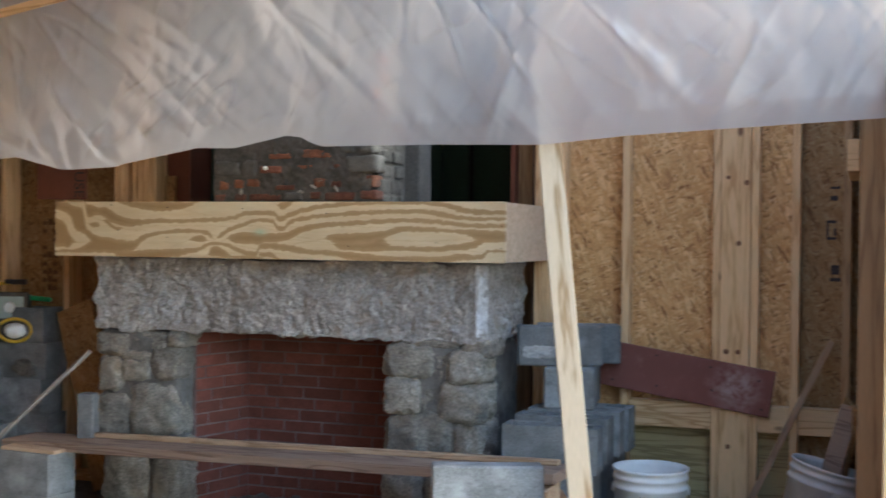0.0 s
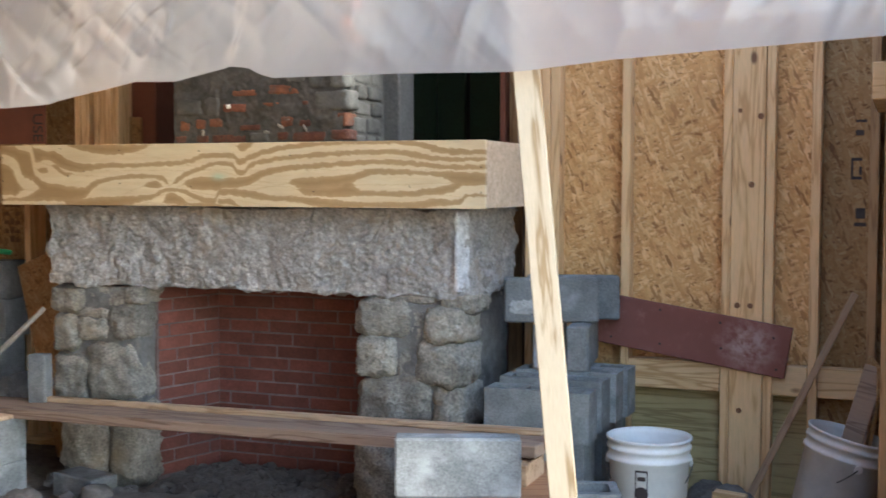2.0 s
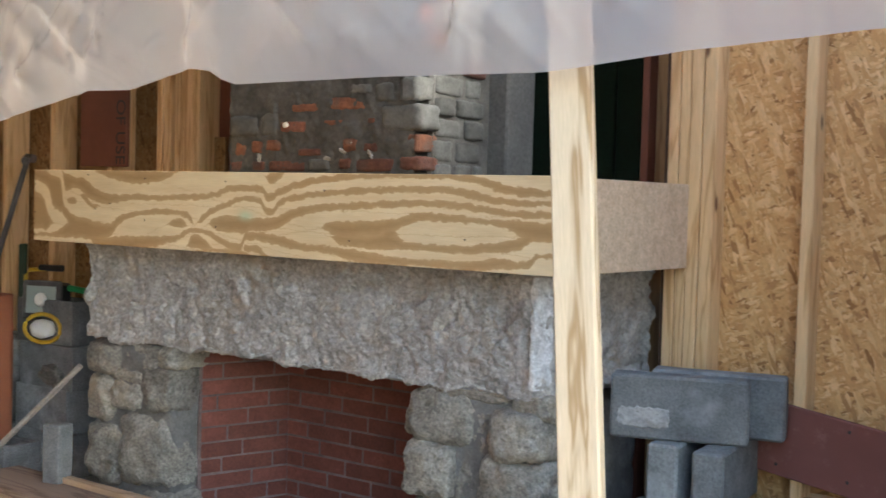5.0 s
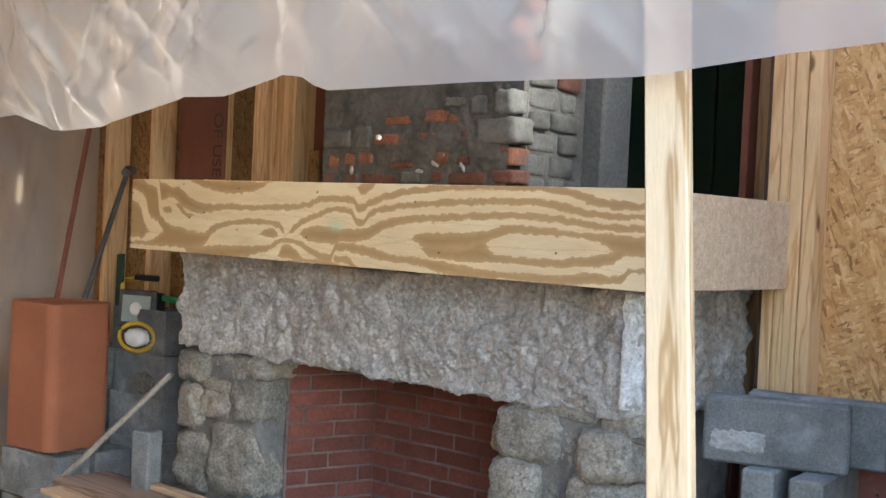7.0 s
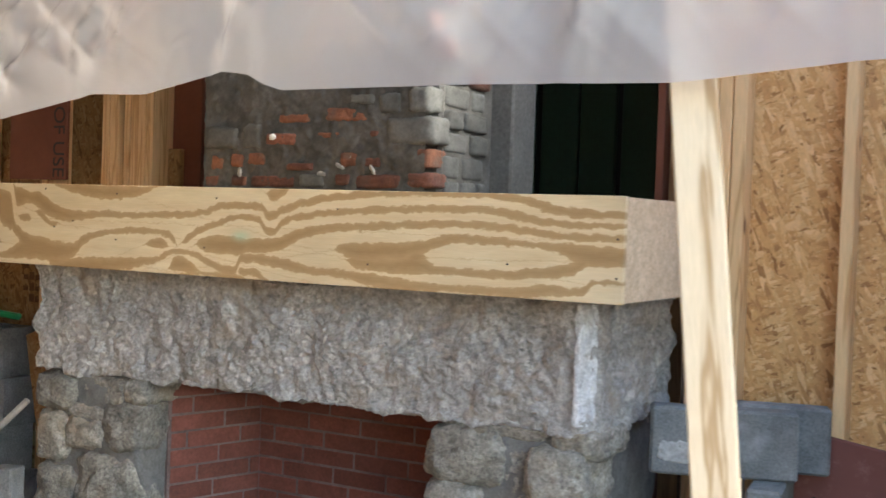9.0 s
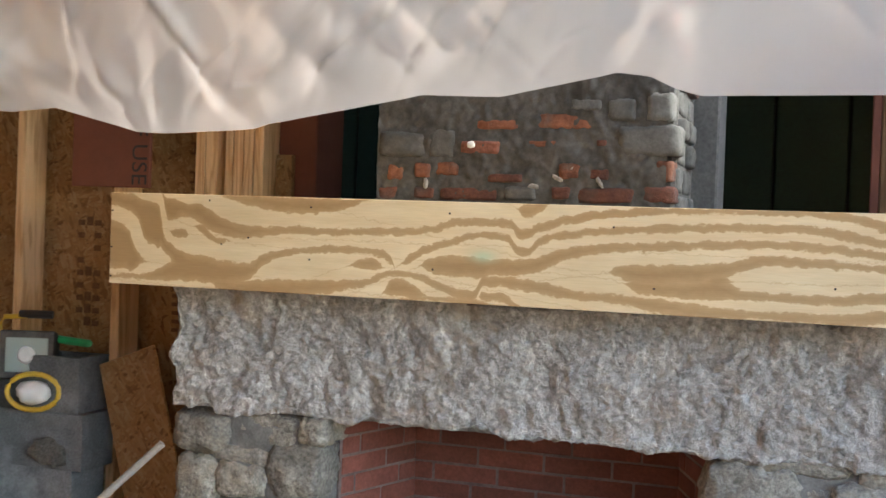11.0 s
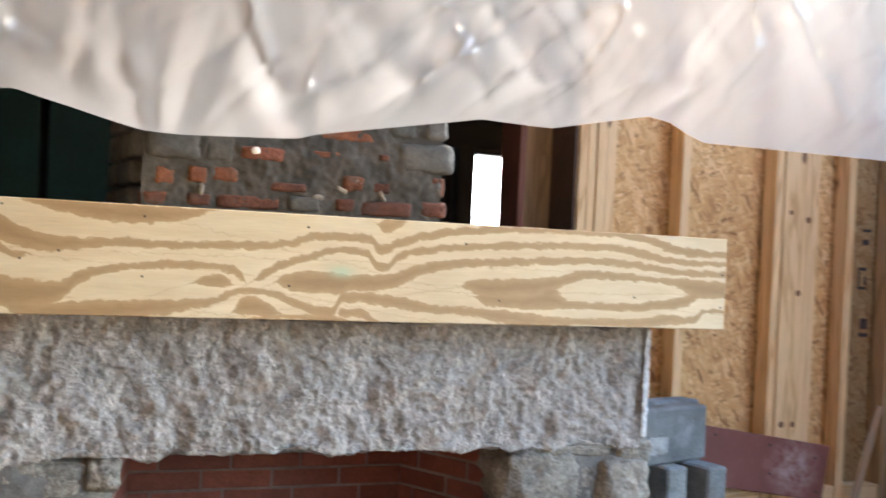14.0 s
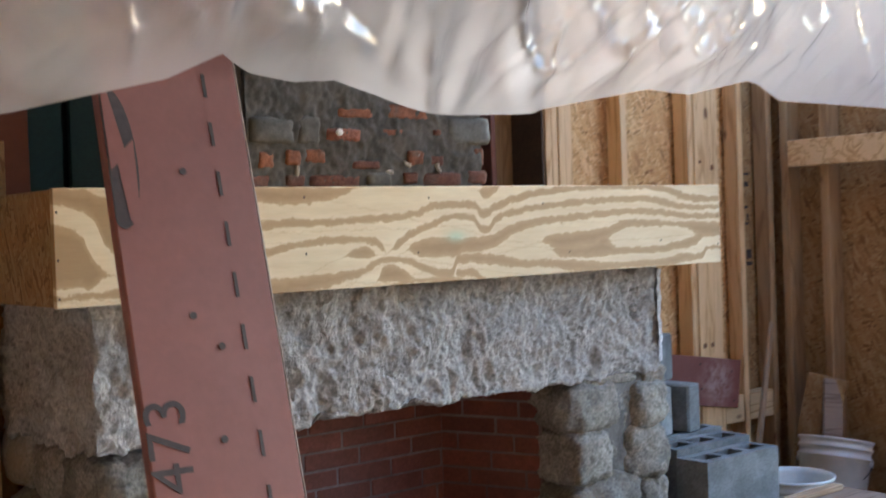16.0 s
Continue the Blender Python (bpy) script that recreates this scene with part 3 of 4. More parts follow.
def writing(words, size, m, parent, mat):
    """Flat lettering with the built-in font, laid on a face."""
    cu = bpy.data.curves.new("lettering", "FONT")
    cu.body, cu.size, cu.align_x, cu.align_y, cu.extrude = words, size, "CENTER", "CENTER", 0.0006
    cu.materials.append(mat)
    ob = new("lettering", cu)
    ob.parent, ob.matrix_local = parent, m
    return tagged(ob, "black printed lettering")


writing("OF USE", 0.085, pose(0.115, -0.0105, -0.48, 90, 90, 0), panel, INK)
FADED = mottled("faded_ink", (0.13, 0.065, 0.03), (0.2, 0.1, 0.045), 30, 90, 0.8, 0.05, 0.001)
stamp = thing("board_stamp", "faded black grade stamp printed on the strand board", "print")
for k in range(9):
    for q in range(3):
        if random.random() < 0.8:
            part("bar", box(-1.80 + 0.035 * q, -1.773 + 0.035 * q, BOARD_Y - 0.003, BOARD_Y - 0.001, 0.98 + 0.045 * k, 1.0 + 0.045 * k + 0.012 * (q % 2), 0), FADED, stamp)
stamp = thing("board_stamp", "faded black grade stamp printed on the strand board", "print")
for k in range(7):
    for q in range(2):
        part("bar", box(-1.40 + 0.04 * q, -1.37 + 0.04 * q, BOARD_Y - 0.003, BOARD_Y - 0.001, 0.98 + 0.03 * k, 0.993 + 0.03 * k + 0.006 * q, 0), FADED, stamp)

stamp = thing("board_stamp", "black grade marks printed on the shaded corner board", "print")
for x0, x1, z0, z1 in ((2.315, 2.355, 1.30, 1.312), (2.315, 2.355, 1.372, 1.384), (2.315, 2.323, 1.312, 1.372), (2.345, 2.355, 1.318, 1.35), (2.33, 2.375, 1.12, 1.135), (2.335, 2.37, 1.15, 1.19), (2.33, 2.36, 1.47, 1.49), (2.33, 2.37, 1.52, 1.53)):
    part("bar", box(x0, x1, BOARD_Y - 0.004, BOARD_Y - 0.002, z0, z1, 0), INK, stamp)
stamp = thing("board_stamp", "dark bar marks printed beside the packed studs", "print")
for z in (1.60, 1.50, 1.40):
    for x0, x1, h0, h1 in ((-1.345, -1.305, 0.0, 0.008), (-1.345, -1.305, 0.034, 0.042), (-1.33, -1.32, 0.008, 0.034)):
        part("bar", box(x0, x1, BOARD_Y - 0.003, BOARD_Y - 0.001, z + h0, z + h1, 0), FADED, stamp)

# ---- fireplace ----
LX0, LX1, LY, LZ0, LZ1 = -0.965, 0.992, 0.12, 0.845, 1.188


def lintel():
    bm = bmesh.new()
    nx, nz, ny = 420, 76, 90
    sx, sz, sy = LX1 - LX0, LZ1 - LZ0, 0.62

    def grid(a, b, fn):
        vs = [[bm.verts.new(fn(i / a, j / b)) for j in range(b + 1)] for i in range(a + 1)]
        for i in range(a):
            for j in range(b):
                bm.faces.new((vs[i][j], vs[i + 1][j], vs[i + 1][j + 1], vs[i][j + 1]))
    grid(nx, nz, lambda u, w: (u * sx, 0, w * sz))
    grid(ny, nz, lambda u, w: (sx, u * sy, w * sz))
    grid(nz, ny, lambda u, w: (0, w * sy, u * sz))
    grid(ny, nx, lambda u, w: (w * sx, u * sy, 0))
    grid(nx, ny, lambda u, w: (u * sx, w * sy, sz))
    bmesh.ops.remove_doubles(bm, verts=bm.verts, dist=0.0004)
    bmesh.ops.recalc_face_normals(bm, faces=bm.faces)
    bm.normal_update()
    for v in bm.verts:
        p = v.co.copy()
        d = noise.fractal(p * 7 + Vector((5, 1, 2)), 0.75, 2.1, 7) * 0.018 + noise.noise(p * 2.6) * 0.014
        q = p + 0.05 * noise.noise_vector(p * 6)
        d -= 0.020 * abs(noise.noise(q * 6 + Vector((3, 3, 3)))) + 0.012 * abs(noise.noise(q * 19))
        chips = noise.voronoi(Vector((q.x * 9, q.y * 9, q.z * 7)))[0]
        d += 0.020 * min(0.45, chips[1] - chips[0]) - 0.006
        flakes = noise.voronoi(q * 27)[0]
        d += 0.006 * min(0.5, flakes[1] - flakes[0])
        d += noise.fractal(p * 34, 0.8, 2.0, 3) * 0.0055
        p.y += 1.5 * max(0.0, p.x - (sx - 0.038)) * max(0.0, 1 - p.y / 0.3)
        e = 0.010 * noise.noise(Vector((p.x * 3.2, p.y * 2, 7.7))) + 0.012 * noise.noise(Vector((p.x * 9, p.y * 4, 1.7))) if p.z < 0.001 else 0
        t = v.normal * d + Vector((0, 0, e))
        if p.z > sz - 0.001:
            t.z = min(t.z, 0.0)
        v.co = p + t
    return bm


fireplace = thing("fireplace", "rough fieldstone fireplace with a granite lintel and brick firebox", "fireplace")
part("lintel", lintel(), GRANITE, fireplace, "massive rough-hewn grey granite lintel", pose(LX0, LY + 0.012, LZ0), True)
strip = bmesh.new()
for i in range(17):
    for j in range(101):
        z = j / 100 * 0.30
        strip.verts.new(((i / 16 - 0.5) * 0.062 + 0.006 * noise.noise((z * 25, i, 1)), -0.004 + 0.006 * noise.noise((i * 0.5, z * 45, 3)) + 0.012 * (i in (0, 16)), z))
strip.verts.ensure_lookup_table()
for i in range(16):
    for j in range(100):
        strip.faces.new([strip.verts[q] for q in (i * 101 + j, (i + 1) * 101 + j, (i + 1) * 101 + j + 1, i * 101 + j + 1)])
part("dressed_edge", strip, mottled("dressed_granite", (0.5, 0.5, 0.5), (0.82, 0.82, 0.82), 30, 120, 0.6, 0.8, 0.006), fireplace, "bright freshly dressed granite edge", pose(0.962, LY + 0.0325, 0.875, 0, 0, 58), True)
part("pier_core", rock(0.425, 0.58, LZ0 + 0.04, -4.5, 40, 16.0, 0.02, 9.0), PIERMORTAR, fireplace, "grey mortar core", pose(-0.715, 0.437, LZ0 / 2 - 0.01), True)
part("pier_core", rock(0.415, 0.58, LZ0 + 0.04, 8.3, 40, 16.0, 0.02, 9.0), PIERMORTAR, fireplace, "grey mortar core", pose(0.752, 0.437, LZ0 / 2 - 0.01), True)
STONES = (  # x0, x1, z0, z1
    (-0.962, -0.785, 0.728, 0.832), (-0.768, -0.562, 0.762, 0.838), (-0.556, -0.492, 0.775, 0.842),
    (-0.948, -0.815, 0.55, 0.722), (-0.85, -0.645, 0.703, 0.745), (-0.81, -0.665, 0.615, 0.70), (-0.655, -0.498, 0.622, 0.768),
    (-0.935, -0.765, 0.33, 0.545), (-0.758, -0.508, 0.35, 0.612), (-0.935, -0.65, -0.02, 0.32), (-0.64, -0.492, -0.02, 0.34),
    (0.522, 0.757, 0.688, 0.83), (0.752, 0.818, 0.672, 0.80), (0.815, 0.975, 0.672, 0.805), (0.56, 0.87, 0.825, 0.852), (0.88, 0.985, 0.79, 0.852),
    (0.526, 0.692, 0.535, 0.688), (0.695, 0.77, 0.522, 0.672), (0.775, 0.975, 0.512, 0.676), (0.522, 0.84, 0.31, 0.535), (0.845, 0.975, 0.33, 0.508),
    (0.525, 0.70, 0.0, 0.30), (0.705, 0.965, 0.0, 0.305))
for k, (x0, x1, z0, z1) in enumerate(STONES):
    slim = min(x1 - x0, z1 - z0) < 0.09
    part("stone", rock(x1 - x0 + 0.016, 0.26, z1 - z0 + 0.016, k + 1, 18, 6.0 if slim else 4.6, 0.11 if slim else 0.085, 2.8), FIELDSTONE, fireplace, "", pose((x0 + x1) / 2, 0.245 + (0.022 if slim else 0.0) + 0.012 * math.sin(k * 2.3), (z0 + z1) / 2, 0, random.uniform(-3, 3), 0), True)
for k, (y0, y1, z0, z1) in enumerate(((0.36, 0.56, 0.68, 0.86), (0.57, 0.76, 0.7, 0.865), (0.36, 0.5, 0.46, 0.67), (0.51, 0.76, 0.45, 0.69), (0.36, 0.6, 0.22, 0.45), (0.61, 0.76, 0.2, 0.44), (0.36, 0.76, 0.0, 0.2))):
    for x in (0.845, -0.875):
        part("stone", rock(0.2, y1 - y0 + 0.006, z1 - z0 + 0.006, k + 40 + x, 7, 3.6, 0.09), FIELDSTONE, fireplace, "", pose(x, (y0 + y1) / 2, (z0 + z1) / 2), True)

JOINT = mottled("joint_mortar", (0.11, 0.07, 0.062), (0.27, 0.21, 0.20), 3.5, 90, 0.95, 0.4, 0.003)
# brick firebox: splayed sides and a back, each brick by itself on dark mortar
for name, a, b in (("firebox_side", (-0.49, 0.27), (-0.395, 0.60)), ("firebox_back", (-0.395, 0.60), (0.40, 0.60)), ("firebox_side", (0.40, 0.60), (0.525, 0.27))):
    a, b = Vector((*a, 0)), Vector((*b, 0))
    d = (b - a).normalized()
    m = Matrix.Translation(a) @ Matrix((d, Vector((-d.y, d.x, 0)), Vector((0, 0, 1)))).transposed().to_4x4()
    run = (b - a).length
    wall = part(name, box(-0.01, run + 0.01, 0.0, 0.06, -0.03, 1.0, 0), JOINT, fireplace, "sooty brick firebox lining", m)
    unit = mesh_of(centred(0.197, 0.03, 0.0495, 0.003), "brick", FIREBRICK)
    for row in range(18):
        z = row * 0.0555 + 0.03
        x = -0.1 * (row % 2) - 0.02 * (row % 3)
        while x < run:
            x0, x1 = max(x, 0.0), min(x + 0.197, run)
            if x1 - x0 > 0.008:
                me = unit if x1 - x0 > 0.196 else mesh_of(centred(x1 - x0, 0.03, 0.0495, 0.003), "brick", FIREBRICK)
                part("brick", me, None, wall, "", pose((x0 + x1) / 2, 0.013 + random.uniform(-0.0015, 0.001), z, random.uniform(-1, 1), random.uniform(-0.5, 0.5), 0))
            x += 0.203

MX0, MX1, MZ0, MZ1 = -1.09, 1.105, 1.19, 1.44
mantel = thing("mantel_box", "new plywood mantel box with bold wavy grain over the lintel", "mantel")
part("front_board", box(0, MX1 - MX0, 0, 0.019, 0, MZ1 - MZ0, 0.0015), PLY, mantel, "", pose(MX0, 0, MZ0))
part("end_panel", box(MX1 - 0.016, MX1 - 0.001, 0.0195, 0.712, MZ0 + 0.002, MZ1 - 0.002, 0.001), mottled("particle_board", (0.55, 0.40, 0.26), (0.76, 0.59, 0.43), 38, 160, 0.8, 0.3, 0.002, (0.48, 0.33, 0.2), 0, 0.6), mantel, "pale pinkish particle board end panel")
part("end_panel", box(MX0 + 0.001, MX0 + 0.016, 0.0195, 0.667, MZ0 + 0.002, MZ1 - 0.002, 0.001), OSB_SIDE, mantel, "brown strand board end panel")
part("top_board", box(MX0 + 0.017, MX1 - 0.017, 0.0195, 0.30, MZ1 - 0.02, MZ1 - 0.004, 0.001), STUDX, mantel)
for x, z in ((0.006, 0.02), (0.006, 0.1), (0.006, 0.2), (0.31, 0.235), (0.35, 0.12), (0.43, 0.14), (0.61, 0.225), (0.61, 0.09), (0.95, 0.08), (0.99, 0.22), (1.4, 0.2), (1.5, 0.06), (1.9, 0.08), (2.18, 0.06), (2.18, 0.15)):
    part("nail_head", lathe(((0, 0.0), (0.0028, 0.0), (0.0028, 0.001), (0, 0.001)), 8), INK, mantel, "", pose(MX0 + x, -0.0006, MZ0 + z, 90, 0, 0))


# ---- leaning timbers ----
def leaning(name, a, b, wide, thick, mat, label, category, face=(0, -1, 0)):
    """A board propped from a to b whose broad side faces a way."""
    z = (Vector(b) - Vector(a)).normalized()
    y = (-Vector(face) + Vector(face).dot(z) * z).normalized()
    x = y.cross(z).normalized()
    m = Matrix.Translation((Vector(a) + Vector(b)) / 2) @ Matrix((x, y, z)).transposed().to_4x4()
    ob = thing(name, label, category, m=m)
    part("board", centred(wide, thick, (Vector(b) - Vector(a)).length, 0.003), mat, ob)
    return ob


leaning("wooden_post", (1.635, -0.69, -0.03), (1.378, -0.478, 1.95), 0.082, 0.038, PINE, "pale pine two-by-four propped under the plastic sheet", "post", (0.22, -1, 0))
red = leaning("red_board", (-1.172, -1.10, -0.04), (-1.145, -0.53, 2.03), 0.245, 0.022, REDBOARD, "red painted board with black lettering propping the sheet", "board")
part("edge_strip", box(0.1226, 0.1245, -0.0105, 0.0105, -1.07, 1.07, 0), mottled("bare_edge", (0.30, 0.24, 0.21), (0.5, 0.44, 0.4), 6, 60, 0.7, 0.1, 0.001), red, "bare pale edge")
writing("1473", 0.095, pose(-0.086, -0.0116, 0.008, 90, -90, 0), red, INK)
k = -1.0
while k < 1.0:
    part("dash", box(0.058, 0.064, -0.0122, -0.0112, k, k + 0.04, 0), INK, red, "black printed dash")
    k += 0.083
for z0 in (-0.95, -0.75, -0.55, -0.37):
    for q in range(5):
        part("bar", box(-0.07, -0.035, -0.0122, -0.0112, z0 + q * 0.033, z0 + q * 0.033 + 0.022, 0), INK, red, "black printed mark")
oval = lathe(((0, 0), (0.034, 0), (0.034, 0.001), (0, 0.001)), 32)
for v in oval.verts:
    v.co = Vector((max(v.co.x, -0.014), v.co.z, v.co.y * 3.3))
part("emblem", oval, INK, red, "black printed oval emblem", pose(-0.107, -0.0122, 0.47))
zig = bmesh.new()
zig.faces.new([zig.verts.new((x, 0, z)) for x, z in ((-0.014, 0.11), (-0.006, 0.12), (0.012, 0.015), (0.028, 0.03), (0.022, -0.11), (0.006, -0.1), (-0.002, -0.01), (-0.014, -0.02))])
part("zigzag", zig, REDBOARD, red, "", pose(-0.104, -0.0130, 0.47))
for x, z in ((0.0, 0.45), (0.02, 0.17), (0.0, 0.03), (-0.02, 0.22)):
    part("nail_hole", lathe(((0, 0.0), (0.006, 0.0), (0.006, 0.001), (0, 0.001)), 10), INK, red, "", pose(x, -0.0115, z, 90, 0, 0))
wall_board = thing("red_board", "red painted board nailed level across the studs", "board", m=pose(1.715, 0.698, 0.686, 0, 8.6, 0))
part("board", centred(0.79, 0.022, 0.202), scuffed_red(), wall_board)
for x, z in ((-0.36, 0.07), (-0.3, -0.07), (-0.12, 0.075), (-0.1, -0.06), (0.12, 0.07), (0.14, -0.03), (0.33, 0.05), (0.36, -0.07)):
    part("nail_head", lathe(((0, 0.0), (0.005, 0.0), (0.005, 0.001), (0, 0.001)), 10), INK, wall_board, "", pose(x, -0.0115, z, 90, 0, 0))

# ---- plastic sheets ----
EDGE = ((-3.0, 1.48), (-1.9, 1.46), (-1.395, 1.521), (-1.176, 1.574), (-1.08, 1.619), (-1.01, 1.597), (-0.9, 1.592), (-0.8, 1.603), (-0.59, 1.552), (-0.525, 1.55),
        (-0.31, 1.56), (-0.28, 1.57), (0.05, 1.627), (0.21, 1.624), (0.43, 1.667), (0.49, 1.66), (0.535, 1.638), (0.58, 1.625), (1.02, 1.624), (1.42, 1.617), (1.72, 1.642), (2.07, 1.659), (2.52, 1.681), (2.9, 1.70))


def edge(x):
    for (a, p), (b, q) in zip(EDGE, EDGE[1:]):
        if a <= x <= b:
            return p + (q - p) * (x - a) / (b - a)
    return EDGE[-1][1]


# sharp folds that run up from the low points of the hem: from, to, height
RIDGES = ((-0.59, 1.555, -0.95, 1.70, 0.035), (-0.59, 1.555, -0.72, 1.9, 0.03), (-0.31, 1.56, -0.42, 1.75, 0.03), (-0.31, 1.56, -0.16, 1.64, 0.025), (-0.53, 1.55, -0.45, 1.95, 0.03), (0.05, 1.63, 0.5, 1.9, 0.035),
          (0.43, 1.667, 0.8, 1.95, 0.03), (-1.08, 1.62, -1.22, 1.95, 0.035), (-1.08, 1.62, -0.8, 1.75, 0.03), (-0.28, 1.57, 0.1, 1.78, 0.025), (0.535, 1.64, 0.62, 1.8, 0.02), (1.42, 1.617, 1.1, 2.0, 0.02))


def crease(p, sharp=1.0):
    """Long folds with sharp ridges, as in creased film."""
    r = 0.0
    for amp, fx, fz, lean, ph in ((0.05, 1.5, 0.5, 0.6, 1), (0.03, 2.9, 0.8, -1.0, 5), (0.016, 6.0, 1.7, 0.8, 9), (0.009, 13, 4.5, -0.6, 13)):
        n1 = noise.noise(((p[0] + lean * p[1]) * fx, p[1] * fz, ph))
        r += amp * (1 - abs(n1) * 2.2)
    for amp, fx, fz, lean, ph in ((0.035, 1.3, 0.5, -0.7, 21), (0.028, 1.9, 0.7, 0.9, 27), (0.018, 3.4, 1.3, -0.3, 33), (0.02, 5.2, 2.6, 0.8, 41), (0.014, 7.5, 3.5, -0.9, 47)):
        n1 = noise.noise(((p[0] + lean * p[1]) * fx, p[1] * fz, ph))
        r += amp * max(0.0, 1 - abs(n1) * 9) ** 1.5 * max(0.0, noise.noise((p[0] * 2, p[1] * 2, ph + 3)) + 0.35) * 1.6
    r *= 0.65
    for x0, z0, x1, z1, amp in RIDGES:
        dx, dz = x1 - x0, z1 - z0
        t = min(1.0, max(0.0, ((p[0] - x0) * dx + (p[1] - z0) * dz) / (dx * dx + dz * dz)))
        d = math.hypot(p[0] - x0 - t * dx, p[1] - z0 - t * dz)
        r += amp * (1 - 0.6 * t) * max(0.0, 1 - d / (0.035 + 0.05 * t))
    return r * sharp


def sheet():
    bm = bmesh.new()
    nx, nz = 620, 130
    rows = []
    for i in range(nx + 1):
        x = -3.0 + 5.9 * i / nx
        col = []
        for j in range(nz + 1):
            v = j / nz
            z0 = edge(x)
            z = z0 + (2.72 - z0) * v
            fold = crease((x, z)) * min(1, v * 12 + 0.2)
            prop = 0.10 * math.exp(-((x + 1.15) / 0.22) ** 2)
            col.append(bm.verts.new((x, -0.60 - prop - 0.5 * v ** 1.1 - fold, z)))
        rows.append(col)
    for a, c in zip(rows, rows[1:]):
        for j in range(nz):
            bm.faces.new((a[j], c[j], c[j + 1], a[j + 1]))
    return bm


tagged(new("plastic_sheet", mesh_of(sheet(), "plastic_sheet", FILM, True)), "cloudy creased polythene sheet draped over the props", "plastic sheet")


clamp = leaning("wood_lath", (-0.95, -0.98, 2.05), (-0.25, -1.02, 2.15), 0.03, 0.02, STUD, "thin pale lath holding the plastic sheet", "lath")


def hanging():
    bm = bmesh.new()
    rows = []
    for i in range(181):
        y = 0.78 - 2.6 * i / 180
        rows.append([bm.verts.new((-2.58 - 0.05 * (0.78 - y) + crease((y * 1.3, z * 0.6)) * 0.5, y, z)) for z in [2.7 * j / 80 for j in range(81)]])
    for a, c in zip(rows, rows[1:]):
        for j in range(80):
            bm.faces.new((a[j], c[j], c[j + 1], a[j + 1]))
    return bm


tagged(new("plastic_curtain", mesh_of(hanging(), "plastic_curtain", sheet_material("clear_polythene", 0.55), True)), "clear crinkled polythene curtain hung against the side wall", "plastic sheet")

# ---- chimney ----
chimney = thing("chimney", "old crumbling chimney of brick and grey stone behind the mantel", "chimney")
CX0, CX1, CY0, CY1 = -0.44, 0.42, 0.34, 0.86
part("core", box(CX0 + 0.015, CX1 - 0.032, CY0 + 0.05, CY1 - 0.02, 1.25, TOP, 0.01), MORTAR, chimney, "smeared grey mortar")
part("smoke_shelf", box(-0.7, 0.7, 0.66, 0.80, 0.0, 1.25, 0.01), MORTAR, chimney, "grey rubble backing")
rng = random.Random(4)


def masonry(x0, x1, z0, z1, mat, depth=0.10, side="front", proud=0.0):
    a, h = x1 - x0, z1 - z0
    bm = rock(a - 0.008, depth, h - 0.006, rng.uniform(1, 90), 6, 9.0, 0.07, 3.0)
    c, zc = (x0 + x1) / 2, (z0 + z1) / 2
    m = pose(c, CY0 + depth / 2 - 0.012 - proud, zc) if side == "front" else pose(CX1 - depth / 2 - 0.022 + proud, c, zc, 0, 0, 90) if side == "right" else pose(CX0 + depth / 2 - 0.012 - proud, c, zc, 0, 0, 90)
    part("brick" if mat in (OLDBRICK, ORANGEBRICK) else "stone_block", bm, mat, chimney, "", m @ pose(0, 0, 0, 0, rng.uniform(-2, 2), rng.uniform(-2, 2)), True)


def course(*pieces):
    """One row of the exposed face: brick or grey block, along and height."""
    for kind, x0, x1, z0, z1 in pieces:
        masonry(x0, x1, z0, z1, {"B": OLDBRICK, "O": ORANGEBRICK, "G": OLDBLOCK}[kind], 0.1, "front", rng.uniform(-0.002, 0.007) + (0.008 if kind == "G" else 0.002))


course(("O", -0.153, -0.021, 1.646, 1.679), ("O", 0.016, 0.185, 1.648, 1.695), ("B", -0.197, -0.065, 1.578, 1.621), ("O", -0.028, 0.089, 1.598, 1.624), ("B", 0.185, 0.221, 1.603, 1.626))
course(("O", -0.412, -0.357, 1.501, 1.551), ("O", -0.329, -0.274, 1.511, 1.558), ("O", -0.268, -0.189, 1.518, 1.562), ("B", -0.116, -0.006, 1.502, 1.531), ("O", 0.082, 0.151, 1.512, 1.563))
course(("B", 0.158, 0.229, 1.514, 1.549), ("O", 0.342, 0.392, 1.515, 1.575), ("B", -0.439, -0.336, 1.448, 1.489), ("B", -0.329, -0.260, 1.453, 1.491), ("B", -0.255, -0.075, 1.450, 1.491))
course(("G", -0.065, 0.031, 1.454, 1.498), ("B", 0.067, 0.129, 1.460, 1.499), ("B", 0.133, 0.298, 1.451, 1.499), ("B", 0.310, 0.400, 1.457, 1.506), ("G", -0.439, -0.292, 1.567, 1.643))
course(("G", -0.288, -0.207, 1.567, 1.652), ("G", 0.314, 0.390, 1.670, 1.751), ("G", 0.211, 0.295, 1.668, 1.735), ("G", 0.243, 0.412, 1.578, 1.665), ("G", 0.111, 0.204, 1.698, 1.734))
for side in ("right", "left"):
    z = 1.42
    while z < 1.95:
        h, y = rng.uniform(0.06, 0.085), CY0 + 0.06
        back = 0.66 if side == "right" else CY1
        while y < back - 0.03:
            w = rng.uniform(0.09, 0.16)
            masonry(y, min(y + w, back), z, z + h, OLDBRICK if rng.random() < 0.08 else OLDBLOCK, 0.1, side, rng.uniform(-0.004, 0.012))
            y += w + 0.006
        z += h + 0.002
z = 1.83
